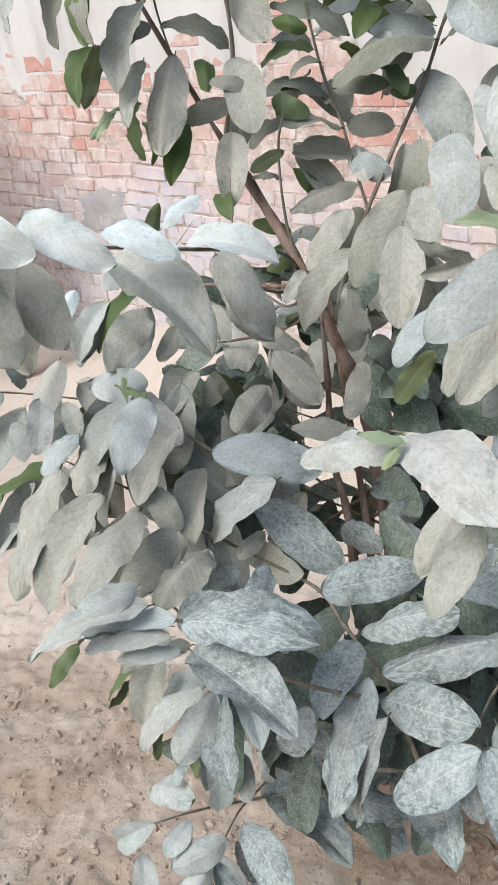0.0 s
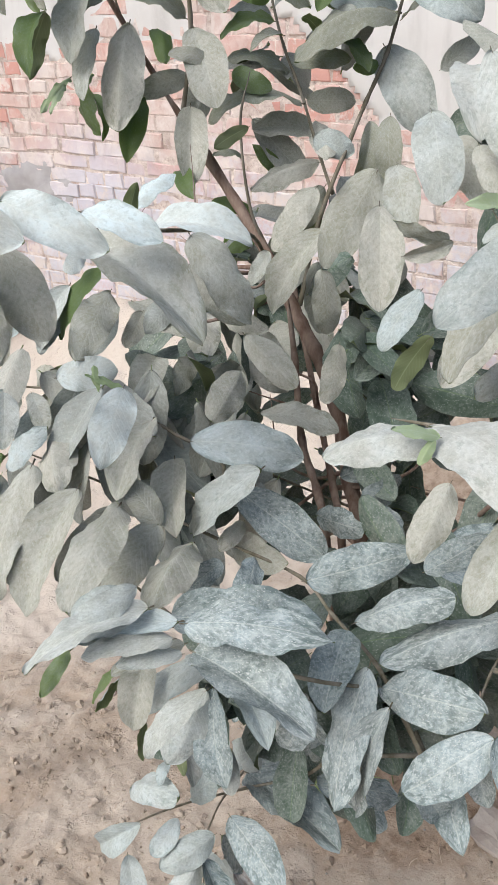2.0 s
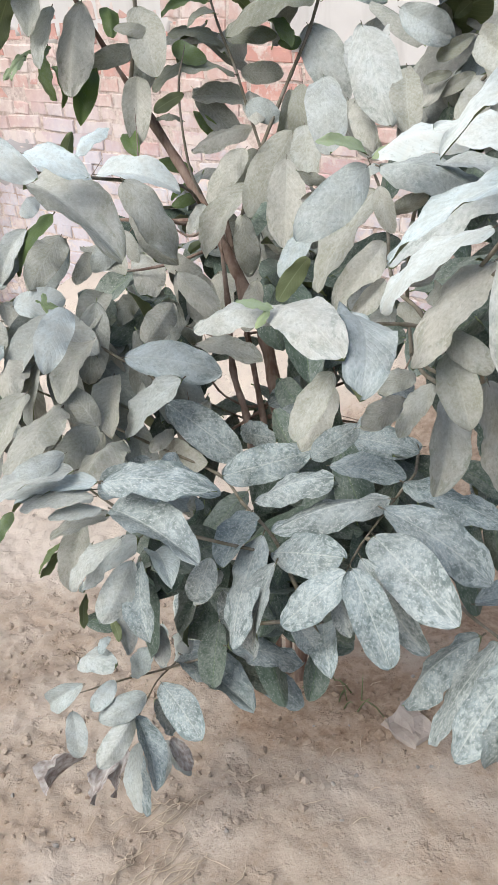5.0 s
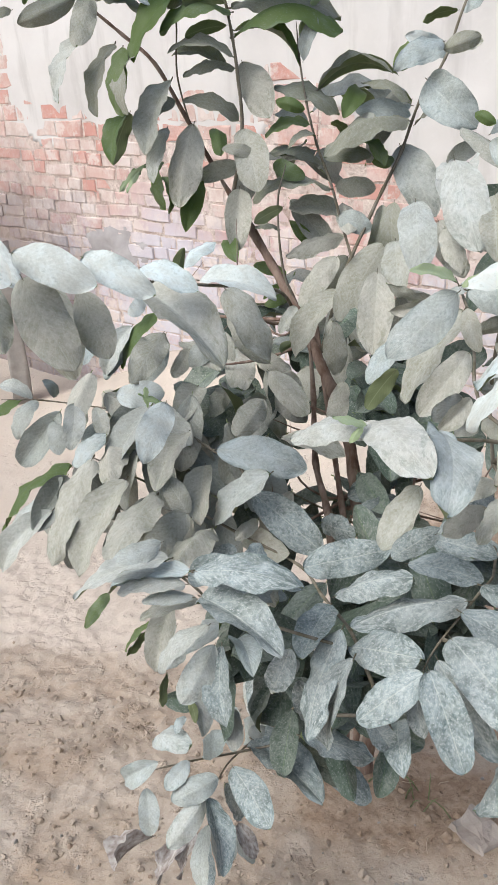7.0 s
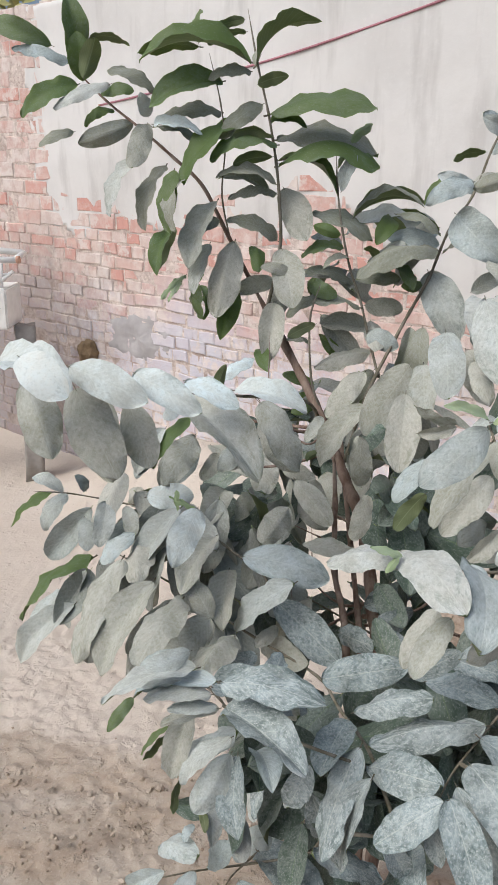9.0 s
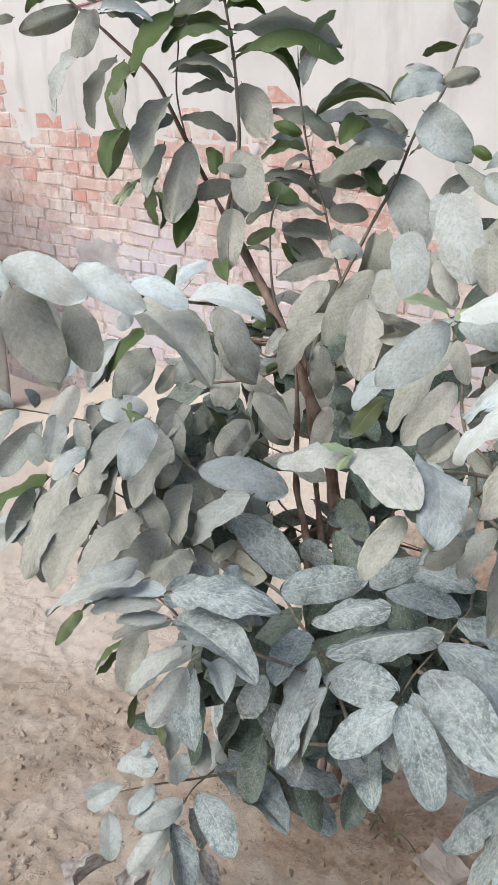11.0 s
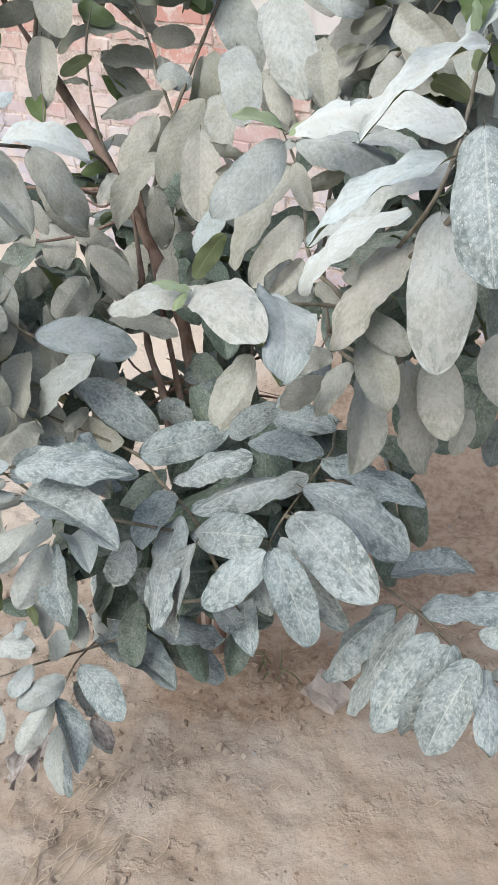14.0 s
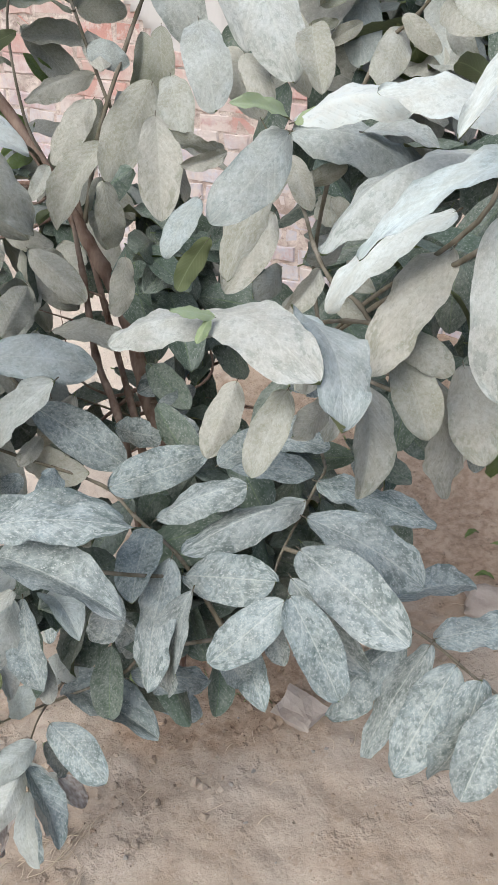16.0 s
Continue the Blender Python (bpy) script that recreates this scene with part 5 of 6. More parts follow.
leaf(shoot_tall, (0.539, 0.874, 1.217), (0.488, 0.868, 1.240), 0.026, 101, "green")
shoot_thick = stem("branch", 0.0034, 0.0030, (0.432, 0.973, 0.924), (0.434, 0.853, 1.027), (0.437, 0.672, 1.169), (0.495, 0.721, 1.226), (0.532, 0.756, 1.251), (0.560, 0.783, 1.286))
leaf(shoot_thick, (0.415, 0.599, 1.256), (0.405, 0.526, 1.166), 0.058, 31, "mottled")
leaf(shoot_thick, (0.434, 0.688, 1.169), (0.425, 0.636, 1.041), 0.061, 25, "pale")
leaf(shoot_thick, (0.425, 0.670, 1.216), (0.318, 0.687, 1.148), 0.026, 8, "white")
leaf(shoot_thick, (0.447, 0.673, 1.296), (0.329, 0.606, 1.249), 0.023, 15, "white")
leaf(shoot_thick, (0.441, 0.697, 1.291), (0.482, 0.695, 1.333), 0.024, -9, "white")
leaf(shoot_thick, (0.455, 0.712, 1.298), (0.442, 0.733, 1.329), 0.018, -11, "green")
leaf(shoot_thick, (0.442, 0.687, 1.303), (0.454, 0.696, 1.331), 0.014, -38, "green")
leaf(shoot_thick, (0.435, 0.677, 1.303), (0.438, 0.686, 1.326), 0.010, 13, "young")
leaf(shoot_thick, (0.464, 0.704, 1.290), (0.492, 0.676, 1.274), 0.020, 57, "green")
limb_back = stem("branch", 0.0034, 0.0022, (0.432, 0.973, 0.924), (0.428, 1.000, 1.007), (0.425, 0.967, 1.129), (0.487, 1.010, 1.225), (0.509, 0.983, 1.262), (0.529, 0.950, 1.312))
leaf(limb_back, (0.423, 1.038, 1.248), (0.416, 0.984, 1.195), 0.039, 18, "dusty")
leaf(limb_back, (0.510, 1.006, 1.247), (0.467, 0.971, 1.202), 0.039, -10, "dusty")
leaf(limb_back, (0.540, 1.240, 1.294), (0.556, 1.220, 1.315), 0.020, -106, "green")
leaf(limb_back, (0.493, 0.907, 1.285), (0.499, 0.822, 1.274), 0.040, 81, "dusty")
leaf(limb_back, (0.431, 0.919, 1.173), (0.499, 0.891, 1.162), 0.028, 1, "pale")
leaf(limb_back, (0.481, 1.034, 1.021), (0.410, 0.986, 1.026), 0.039, -48, "dusty")
leaf(limb_back, (0.394, 1.015, 1.005), (0.344, 0.967, 0.994), 0.032, -33, "dusty")
leaf(limb_back, (0.406, 0.973, 0.991), (0.364, 0.931, 0.989), 0.027, -33, "dusty")
leaf(limb_back, (0.463, 1.086, 1.046), (0.478, 1.006, 1.062), 0.038, 83, "dusty")
leaf(limb_back, (0.455, 0.976, 1.012), (0.459, 0.910, 1.013), 0.030, 66, "dusty")
leaf(limb_back, (0.508, 0.921, 1.271), (0.521, 0.888, 1.233), 0.024, 62, "dusty")
leaf(limb_back, (0.498, 0.990, 1.262), (0.526, 0.957, 1.232), 0.024, 70, "dusty")
trunk_left = stem("trunk", 0.0078, 0.0040, (0.310, 1.360, -0.090), (0.307, 1.333, 0.188), (0.273, 1.293, 0.605), (0.269, 1.335, 0.655), (0.235, 1.527, 0.943), (0.228, 1.577, 1.005))
leaf(trunk_left, (0.182, 1.624, 0.986), (0.136, 1.583, 0.982), 0.028, -28, "green")
leaf(trunk_left, (0.173, 1.678, 1.002), (0.133, 1.664, 0.975), 0.017, -19, "green")
leaf(trunk_left, (0.144, 1.563, 0.797), (0.164, 1.473, 0.736), 0.051, 26, "dusty")
leaf(trunk_left, (0.217, 1.630, 0.830), (0.232, 1.504, 0.804), 0.060, 31, "dusty")
leaf(trunk_left, (0.309, 1.633, 0.933), (0.342, 1.594, 0.874), 0.036, 43, "dusty")
leaf(trunk_left, (0.298, 1.645, 0.913), (0.309, 1.586, 0.819), 0.042, 28, "dusty")
leaf(trunk_left, (0.274, 1.669, 0.863), (0.301, 1.525, 0.804), 0.073, 34, "dusty")
limb_right = stem("branch", 0.0055, 0.0034, (0.319, 1.319, 0.500), (0.425, 1.176, 0.672), (0.432, 0.973, 0.924))
leaf(limb_right, (0.331, 0.979, 0.886), (0.281, 0.938, 0.814), 0.045, 8, "dusty")
leaf(limb_right, (0.357, 1.255, 0.714), (0.280, 1.196, 0.717), 0.045, -45, "mottled")
leaf(limb_right, (0.447, 1.003, 0.856), (0.383, 0.946, 0.887), 0.042, -24, "mottled")

# leaves inside the crown and behind it, too many to tell apart
def many_leaves(name, label, seed, places, top):
    r = random.Random(seed)
    shapes = [blade(900 + i, 10, 3) for i in range(5)]
    forms = []
    for b in shapes:
        layer = b.loops.layers.uv[0]
        b.verts.index_update()
        forms.append(([v.co.copy() for v in b.verts], [([v.index for v in f.verts], f.material_index, [tuple(l[layer].uv) for l in f.loops]) for f in b.faces]))
        b.free()
    verts, faces, slots, uvs = [], [], [], []
    for base, way in places:
        m = leaf_pose(base, base + way, way.length * r.uniform(0.38, 0.46), r.uniform(-50, 50))
        vs, fs = r.choice(forms)
        k = len(verts)
        verts += [m @ v for v in vs]
        for f, slot, c in fs:
            faces.append([k + i for i in f])
            slots.append(slot)
            uvs += c
    me = bpy.data.meshes.new(name)
    me.from_pydata(verts, [], faces)
    layer = me.uv_layers.new(name="UVMap")
    layer.data.foreach_set("uv", [v for c in uvs for v in c])
    me.polygons.foreach_set("material_index", slots)
    me.polygons.foreach_set("use_smooth", [True] * len(faces))
    me.materials.append(top)
    me.materials.append(INNER_UNDER)
    ob = new(name, me)
    ob.parent = shrub
    ob.matrix_parent_inverse = shrub.matrix_world.inverted()
    return tagged(ob, label, kind="stuff")


# thinly dusted and dark: the crown's inner shade put into the leaf colour
INNER_SHADE, INNER_UNDER = leaf_top("inner_shade_leaf", 0.14, 0.2, 0.5, single=False), leaf_under("inner_leaf_underside", single=False)

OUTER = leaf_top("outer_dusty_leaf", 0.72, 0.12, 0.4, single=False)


def inside(count, middle, reach, seed, droop=0.5):
    r = random.Random(seed)
    out = []
    while len(out) < count:
        d = Vector((r.uniform(-1, 1), r.uniform(-1, 1), r.uniform(-1, 1)))
        if d.length > 1:
            continue
        p = Vector(middle) + Vector((d.x * reach[0], d.y * reach[1], d.z * reach[2]))
        way = Vector((r.gauss(0, 0.6), r.gauss(-0.25, 0.6), r.gauss(-droop, 0.5))).normalized() * r.uniform(0.10, 0.155)
        # the trunk stays in sight from the front
        if any(0.66 < q.z < 1.2 and q.y < 1.60 and abs(q.x - 0.30 + 0.29 * (q.z - 0.60) + 0.12 * (1.5 - q.y)) < 0.055 for q in (p, p + way * 0.5, p + way)):
            continue
        if p.z > 0.97 and p.x < 0.5 and p.y < 1.55:
            continue
        out.append((p, way))
    return out


many_leaves("inner_leaves", "dusty leaves deep inside the crown, its shade put into their colour", 4,
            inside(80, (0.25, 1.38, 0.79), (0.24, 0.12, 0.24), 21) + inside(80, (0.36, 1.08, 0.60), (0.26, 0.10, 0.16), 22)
            + inside(40, (0.22, 1.05, 0.52), (0.20, 0.10, 0.16), 26) + inside(40, (0.26, 1.72, 0.78), (0.24, 0.09, 0.20), 27), INNER_SHADE)
many_leaves("inner_leaves", "dusty leaves behind the forked trunk", 8, inside(30, (0.26, 1.72, 0.92), (0.22, 0.09, 0.18), 29), OUTER)
many_leaves("inner_leaves", "small dusty leaves among the upright shoots", 7, inside(10, (0.24, 1.70, 1.28), (0.17, 0.08, 0.17), 28, 0.1), OUTER)
many_leaves("inner_leaves", "dusty hanging leaves behind the lower boughs", 6, inside(40, (-0.03, 1.26, 0.80), (0.25, 0.08, 0.20), 23, 1.2), OUTER)
many_leaves("back_leaves", "greyish dusty leaves high on the crown's far side", 9, inside(60, (0.68, 1.32, 1.24), (0.16, 0.12, 0.13), 42) + inside(40, (0.72, 1.46, 1.22), (0.18, 0.12, 0.14), 41), OUTER)
many_leaves("back_leaves", "dusty leaves of the crown's far side, colour darkened for its shade", 5,
            inside(150, (0.80, 1.38, 1.02), (0.30, 0.24, 0.42), 24) + inside(40, (0.62, 1.15, 0.85), (0.16, 0.14, 0.22), 25), INNER_SHADE)


def twigs(count, seed):
    """Thin bare twigs that fork off the trunk inside the crown."""
    r = random.Random(seed)
    low, high = Vector((0.317, 1.318, 0.50)), Vector((0.20, 1.53, 0.97))
    for _ in range(count):
        start = low.lerp(high, r.random())
        way = Vector((r.choice((-1, -1, 1)) * r.uniform(0.4, 1), r.gauss(-0.35, 0.45), r.uniform(0.25, 0.9))).normalized()
        long = r.uniform(0.12, 0.24)
        bend = Vector((r.gauss(0, 0.03), r.gauss(0, 0.03), r.uniform(-0.05, 0.01)))
        points = [start, start + way * long * 0.35 + bend, start + way * long * 0.7 + bend * 1.5 + Vector((r.gauss(0, 0.015), 0, r.gauss(0, 0.015))), start + way * long]
        stem("twig", r.uniform(0.0026, 0.0042), 0.0011, *points)


twigs(15, 17)

# ---- wall ----
WALL = Matrix(((0.777, 0.630, 0, -1.426), (-0.630, 0.777, 0, 4.68), (0, 0, 1, -0.185), (0, 0, 0, 1)))  # x along, y into it, z up
TOP, COURSE, THIN = 2.38, 0.077, 0.059
wall = tagged(new("wall_brick", None), "old brick yard wall, plaster gone from its lower half", "wall", kind="structure")
wall.matrix_world = WALL
bpy.context.view_layer.update()


def bare(s, z, more=0.0):
    """How far the plaster has fallen off at a place of the wall: true where bricks show."""
    edge = 1.44 + 0.13 * math.exp(-((s - 2.2) / 0.22) ** 2) - 0.32 * min(max((s - 2.45) / 0.4, 0), 1) + 0.10 * noise.noise(Vector((s * 2.1, 0.3, 0))) + 0.05 * noise.noise(Vector((s * 7, 1.3, 0)))
    left = 0.42 + 0.05 * noise.noise(Vector((z * 5, 7.7, 0))) + 0.06 * (1.5 - z)
    return z < edge + more or s < left + more


def wall_child(name, bm, material, label="", kind=""):
    ob = part(name, bm, material, wall, label)
    if kind:
        ob["kind"] = kind
    return ob


def box(bm, lo, hi):
    m = Matrix.Translation([(a + b) / 2 for a, b in zip(lo, hi)]) @ Matrix.Diagonal([b - a for a, b in zip(lo, hi)] + [1])
    return bmesh.ops.create_cube(bm, size=1, matrix=m)["verts"]


bm = bmesh.new()
box(bm, (-6.0, 0.0045, -0.3), (6.0, 0.24, TOP))
wall_child("core", bm, MORTAR, "crumbling earth mortar")

# the plaster that is left, a rough sheet in front of the bricks
bm = bmesh.new()
CELL = 0.022
cols, rows_ = int(12.0 / CELL), int((TOP - 0.9) / CELL)
spots = {}


def spot(i, j):
    if (i, j) not in spots:
        s, z = -6 + i * CELL, 0.9 + j * CELL
        w = Vector((s * 1.5, z * 1.5, 0))
        spots[i, j] = bm.verts.new((s + 0.008 * noise.noise(w * 14), 0.004 - 0.022 * min(max((z - 1.36 - 0.13 * math.exp(-((s - 2.2) / 0.22) ** 2) + 0.32 * min(max((s - 2.45) / 0.4, 0), 1) - 0.1 * noise.noise(w * 1.4)) / 0.35, 0), 1) * min(max((s - 0.40) / 0.2, 0), 1) - 0.005 * noise.noise(w * 3) - 0.002 * noise.noise(w * 9), min(z + 0.008 * noise.noise(w * 14 + Vector((9, 9, 9))), TOP)))
    return spots[i, j]


for i in range(cols):
    for j in range(rows_):
        if not bare(-6 + (i + 0.5) * CELL, 0.9 + (j + 0.5) * CELL, -0.10):
            bm.faces.new((spot(i, j), spot(i + 1, j), spot(i + 1, j + 1), spot(i, j + 1))).smooth = True
edge = [e for e in bm.edges if e.is_boundary]
out = bmesh.ops.extrude_edge_only(bm, edges=edge)["geom"]
for g in out:
    if isinstance(g, bmesh.types.BMVert):
        g.co.y = 0.014
wall_child("plaster", bm, PLASTER, "grey weathered cement plaster")


def brick_mesh(seed, length):
    """A worn brick: rounded, chipped and never quite square."""
    r = random.Random(seed)
    length, high, deep = length * r.uniform(0.94, 1.01), 0.0735 * r.uniform(0.90, 1.0), 0.05
    b = bmesh.new()
    box(b, (-length / 2, 0, -high / 2), (length / 2, deep, high / 2))
    bmesh.ops.subdivide_edges(b, edges=[e for e in b.edges if abs(e.verts[0].co.x - e.verts[1].co.x) > 0.05], cuts=2, use_grid_fill=True)
    bmesh.ops.bevel(b, geom=[e for e in b.edges if e.is_manifold and e.calc_face_angle() > 0.5 and all(v.co.y < 0.01 for v in e.verts)], offset=r.uniform(0.004, 0.007), segments=1, affect="EDGES")
    off = Vector((r.uniform(0, 50), r.uniform(0, 50), 0))
    for v in b.verts:
        w = v.co * 28 + off
        v.co += Vector((0.010 * noise.noise(w), 0.004 * noise.noise(w * 1.7 + Vector((3, 1, 4))), 0.009 * noise.noise(w + Vector((9, 2, 6)))))
    return mesh_of("brick", b, BRICK)


STRETCHERS, HEADERS = [brick_mesh(i, 0.203) for i in range(12)], [brick_mesh(40 + i, 0.099) for i in range(12)]
rng = random.Random(8)
rest = bmesh.new()
single = 0
# thin old bricks below, thicker ones from about shoulder height
levels, z = [], -0.1
while z < TOP:
    step = THIN if z < 1.28 else COURSE
    levels.append((z + step / 2, step))
    z += step
for c, (z, step) in enumerate(levels):
    s = -6.0 + rng.uniform(0, 0.2)
    while s < 6.0:
        head = rng.random() < (0.85 if c % 3 == 1 else 0.5)
        size = 0.104 if head else 0.208
        mid = s + size / 2
        if bare(mid, z, 0.25) and rng.random() > 0.012:
            worn = noise.noise(Vector((mid * 1.7, z * 2.3, 4.0)))
            proud = 0.000 + 0.006 * max(worn, 0) + rng.uniform(-0.003, 0.004)
            lift = 0.012 * noise.noise(Vector((mid * 1.9, c * 0.35, 2.0))) + rng.uniform(-0.005, 0.005)
            m = pose(mid, proud, z + lift, rng.uniform(-1.5, 1.5), rng.uniform(-1.8, 1.8), rng.uniform(-1.5, 1.5)) @ Matrix.Diagonal((rng.uniform(0.93, 1.06), 1, rng.uniform(0.96, 1.08) * step / COURSE, 1))
            me = rng.choice(HEADERS if head else STRETCHERS)
            if -0.2 < mid < 2.6 and 0.4 < z < 1.6 and single < 300:
                single += 1
                ob = new("brick", me)
                ob.parent = wall
                ob.matrix_basis = m
            else:
                k = len(rest.verts)
                rest.from_mesh(me)
                rest.verts.ensure_lookup_table()
                for v in rest.verts[k:]:
                    v.co = m @ v.co
        s += size
wall_child("bricks", rest, BRICKS, kind="stuff")

# a plain plastered wall, never seen, added to block low sky light from behind
bm = bmesh.new()
box(bm, (-4.0, -4.85, -0.3), (5.6, -4.6, 2.3))
tagged(new("wall_rear", mesh_of("wall_rear", bm, PLASTER)), "plain plastered wall, unseen, added to hold back low sky light", "wall", kind="structure")

# ---- things along the wall ----
PATCH = plain("bluish_cement", (0.31, 0.297, 0.295), (0.45, 0.43, 0.43), 9.0, 0.9, 1.0)
CLODS = bmesh.new()
bmesh.ops.create_icosphere(CLODS, subdivisions=3, radius=0.075)
for v in CLODS.verts:
    v.co *= 1 + 0.35 * noise.noise(v.co * 22) + 0.15 * noise.noise(v.co * 60)
    v.co.y *= 0.6
clod = wall_child("clod", CLODS, CLOD, "brown clod of straw and mud stuck to the bricks")
clod.matrix_basis = pose(0.71, -0.01, 0.66)

# a smear of grey cement over the bricks beside the clod
bm = bmesh.new()
rings = []
for j in range(9):
    ring = []
    for i in range(40):
        a = 2 * math.pi * i / 40
        d = Vector((math.cos(a), 0, math.sin(a)))
        size = (0.19 + 0.035 * noise.noise(d * 1.7) + 0.012 * noise.noise(d * 6)) * (j / 8)
        p = Vector((d.x * size * 1.5, 0, d.z * size * 0.75))
        p.y = -0.007 + 0.022 * (j / 8) ** 3 - 0.018 * noise.noise(p * 11) - 0.006 * noise.noise(p * 40)
        ring.append(bm.verts.new(p))
    rings.append(ring)
for a, b in zip(rings, rings[1:]):
    for i in range(40):
        bm.faces.new((a[i], a[(i + 1) % 40], b[(i + 1) % 40], b[i])).smooth = True
bmesh.ops.remove_doubles(bm, verts=bm.verts[:], dist=0.0004)
patch = wall_child("cement_patch", bm, PATCH, "bluish grey smear of cement over the bricks")
patch.matrix_basis = pose(1.10, 0, 0.80)


def rod(name, points, radius, material, parent, label=""):
    bm = bmesh.new()
    tube(bm, [Vector(p) for p in points], [radius] * len(points), 8)
    return part(name, bm, material, parent, label)


def soft_box(lo, hi, bevel):
    bm = bmesh.new()
    box(bm, lo, hi)
    bmesh.ops.bevel(bm, geom=list(bm.edges), offset=bevel, segments=2, affect="EDGES")
    return bm


def rough_block(size, seed, amount=0.012, grain=25):
    bm = bmesh.new()
    bmesh.ops.create_cube(bm, size=1, matrix=Matrix.Diagonal((*size, 1)))
    bmesh.ops.subdivide_edges(bm, edges=list(bm.edges), cuts=5, use_grid_fill=True)
    for v in bm.verts:
        v.co += amount * Vector((noise.noise(v.co * grain + Vector((seed, 0, 0))), noise.noise(v.co * grain + Vector((0, seed, 9))), noise.noise(v.co * grain + Vector((5, 0, seed)))))
    for f in bm.faces:
        f.smooth = True
    return bm


for x in (-1.15, -1.78):
    post = tagged(new("concrete_post", mesh_of("concrete_post", rough_block((0.095, 0.11, 0.84), 3), CEMENT)), "stubby rough concrete post standing by the brick wall", "post", group="posts under the stand")
    post.matrix_world = pose(x, 3.98, 0.255, 0, 0, 14)

stand = tagged(new("metal_stand"), "white painted metal stand with a tube rail, on concrete posts", "stand")
stand.location = (-1.45, 3.96, 0.675)
part("panel", soft_box((-0.44, -0.13, 0.0), (0.265, 0.11, 0.20), 0.008), WHITE, stand)
for name, pts, r in (
        ("rail", ((-0.42, -0.10, 0.315), (0.0, -0.10, 0.325), (0.33, -0.10, 0.335)), 0.016),
        ("rail", ((-0.42, 0.08, 0.36), (0.0, 0.08, 0.375), (0.31, 0.06, 0.35)), 0.016),
        ("rail", ((0.31, -0.10, 0.335), (0.31, 0.07, 0.35)), 0.014),
        ("upright", ((0.235, -0.10, 0.195), (0.245, -0.10, 0.33)), 0.011),
        ("upright", ((-0.30, -0.10, 0.195), (-0.30, -0.10, 0.32)), 0.011),
        ("brace", ((0.19, -0.10, 0.20), (0.30, -0.10, 0.28)), 0.009),
        ("brace", ((-0.02, -0.10, 0.25), (0.28, -0.10, 0.265)), 0.008),
        ("brace", ((0.02, -0.10, 0.30), (0.20, -0.10, 0.205)), 0.008)):
    rod(name, pts, r, WHITE, stand)
rod("rail_end", ((0.322, -0.10, 0.335), (0.338, -0.10, 0.3355)), 0.0175, RUST, stand, "chipped end with reddish primer")
PETALS = [plain("faded_%s_paint" % n, c, tuple(v * 0.8 for v in c), 40.0, 0.6, 0.1) for n, c in (("red", (0.45, 0.10, 0.06)), ("orange", (0.5, 0.22, 0.05)), ("green", (0.10, 0.28, 0.10)), ("dark_green", (0.05, 0.16, 0.09)))]
for i in range(10):
    a = radians(200 - 25 * i)
    bm = bmesh.new()
    bmesh.ops.create_circle(bm, cap_ends=True, segments=10, radius=1, matrix=Matrix.Diagonal((0.020, 0.0065, 1, 1)))
    petal = part("petal", bm, PETALS[min(i * 4 // 10, 3)], stand)
    petal.matrix_basis = Matrix.Translation((0.17 + 0.045 * math.cos(a), -0.134, 0.105 + 0.045 * math.sin(a))) @ Matrix.Rotation(radians(90), 4, "X") @ Matrix.Rotation(a, 4, "Z")

# the cord along the wall, tied to two nails
cord = tagged(new("pink_cord"), "thin faded pink cord stretched in front of the grey plaster", "cord")
ends = [WALL @ Vector(p) for p in ((0.9, -0.02, 1.90), (3.4, -0.02, 2.345))]
cord.location = ends[0]
bm = bmesh.new()
line = [ends[0].lerp(ends[1], i / 24) - Vector((0, 0, 0.05 * math.sin(math.pi * i / 24))) - ends[0] for i in range(25)]
tube(bm, line, [0.0045] * 25, 6)
part("line", bm, CORD, cord)
for i, p in enumerate(ends):
    bm = bmesh.new()
    inward = WALL.to_3x3() @ Vector((0, 1, 0))
    tube(bm, [p - ends[0] - inward * 0.012, p - ends[0] + inward * 0.06], [0.004, 0.004], 6)
    part("nail", bm, RUST, cord, "rusty nail")

# ---- things on the ground ----
BAT = plain("pale_worn_brick", (0.36, 0.31, 0.27), (0.50, 0.45, 0.40), 22.0, 0.92, 0.9)
WISPS = ((-0.089, 0.841, -0.017, 0.948), (-0.046, 0.839, 0.071, 0.947), (0.021, 0.847, 0.103, 0.912), (-0.008, 0.977, 0.091, 1.026), (-0.03, 1.001, 0.041, 1.027))
lump_of_brick = rough_block((0.075, 0.085, 0.05), 8, 0.012, 34)
for f in lump_of_brick.faces:
    f.smooth = False
bat = tagged(new("brick_bat", mesh_of("brick_bat", lump_of_brick, BAT)), "broken half brick bedded in the dry earth", "brick")
bat.matrix_world = pose(0.535, 1.145, ground_height(0.535, 1.145) - 0.006, 7, -5, 34)
shard = tagged(new("pale_stone", mesh_of("pale_stone", rough_block((0.13, 0.10, 0.02), 15, 0.02), BAT)), "flat pale stone chip lying on the earth", "stone")
shard.matrix_world = pose(1.08, 1.27, ground_height(1.08, 1.27) + 0.008, 3, 4, -30)


def scatter(name, label, category, material, make, count, seed, area):
    """Many small bits in one mesh, laid on the ground."""
    r = random.Random(seed)
    bm = bmesh.new()
    for _ in range(count):
        x, y = area(r)
        make(bm, r, Vector((x, y, ground_height(x, y))))
    me = mesh_of(name, bm, material)
    tagged(new(name, me), label, category, kind="stuff")


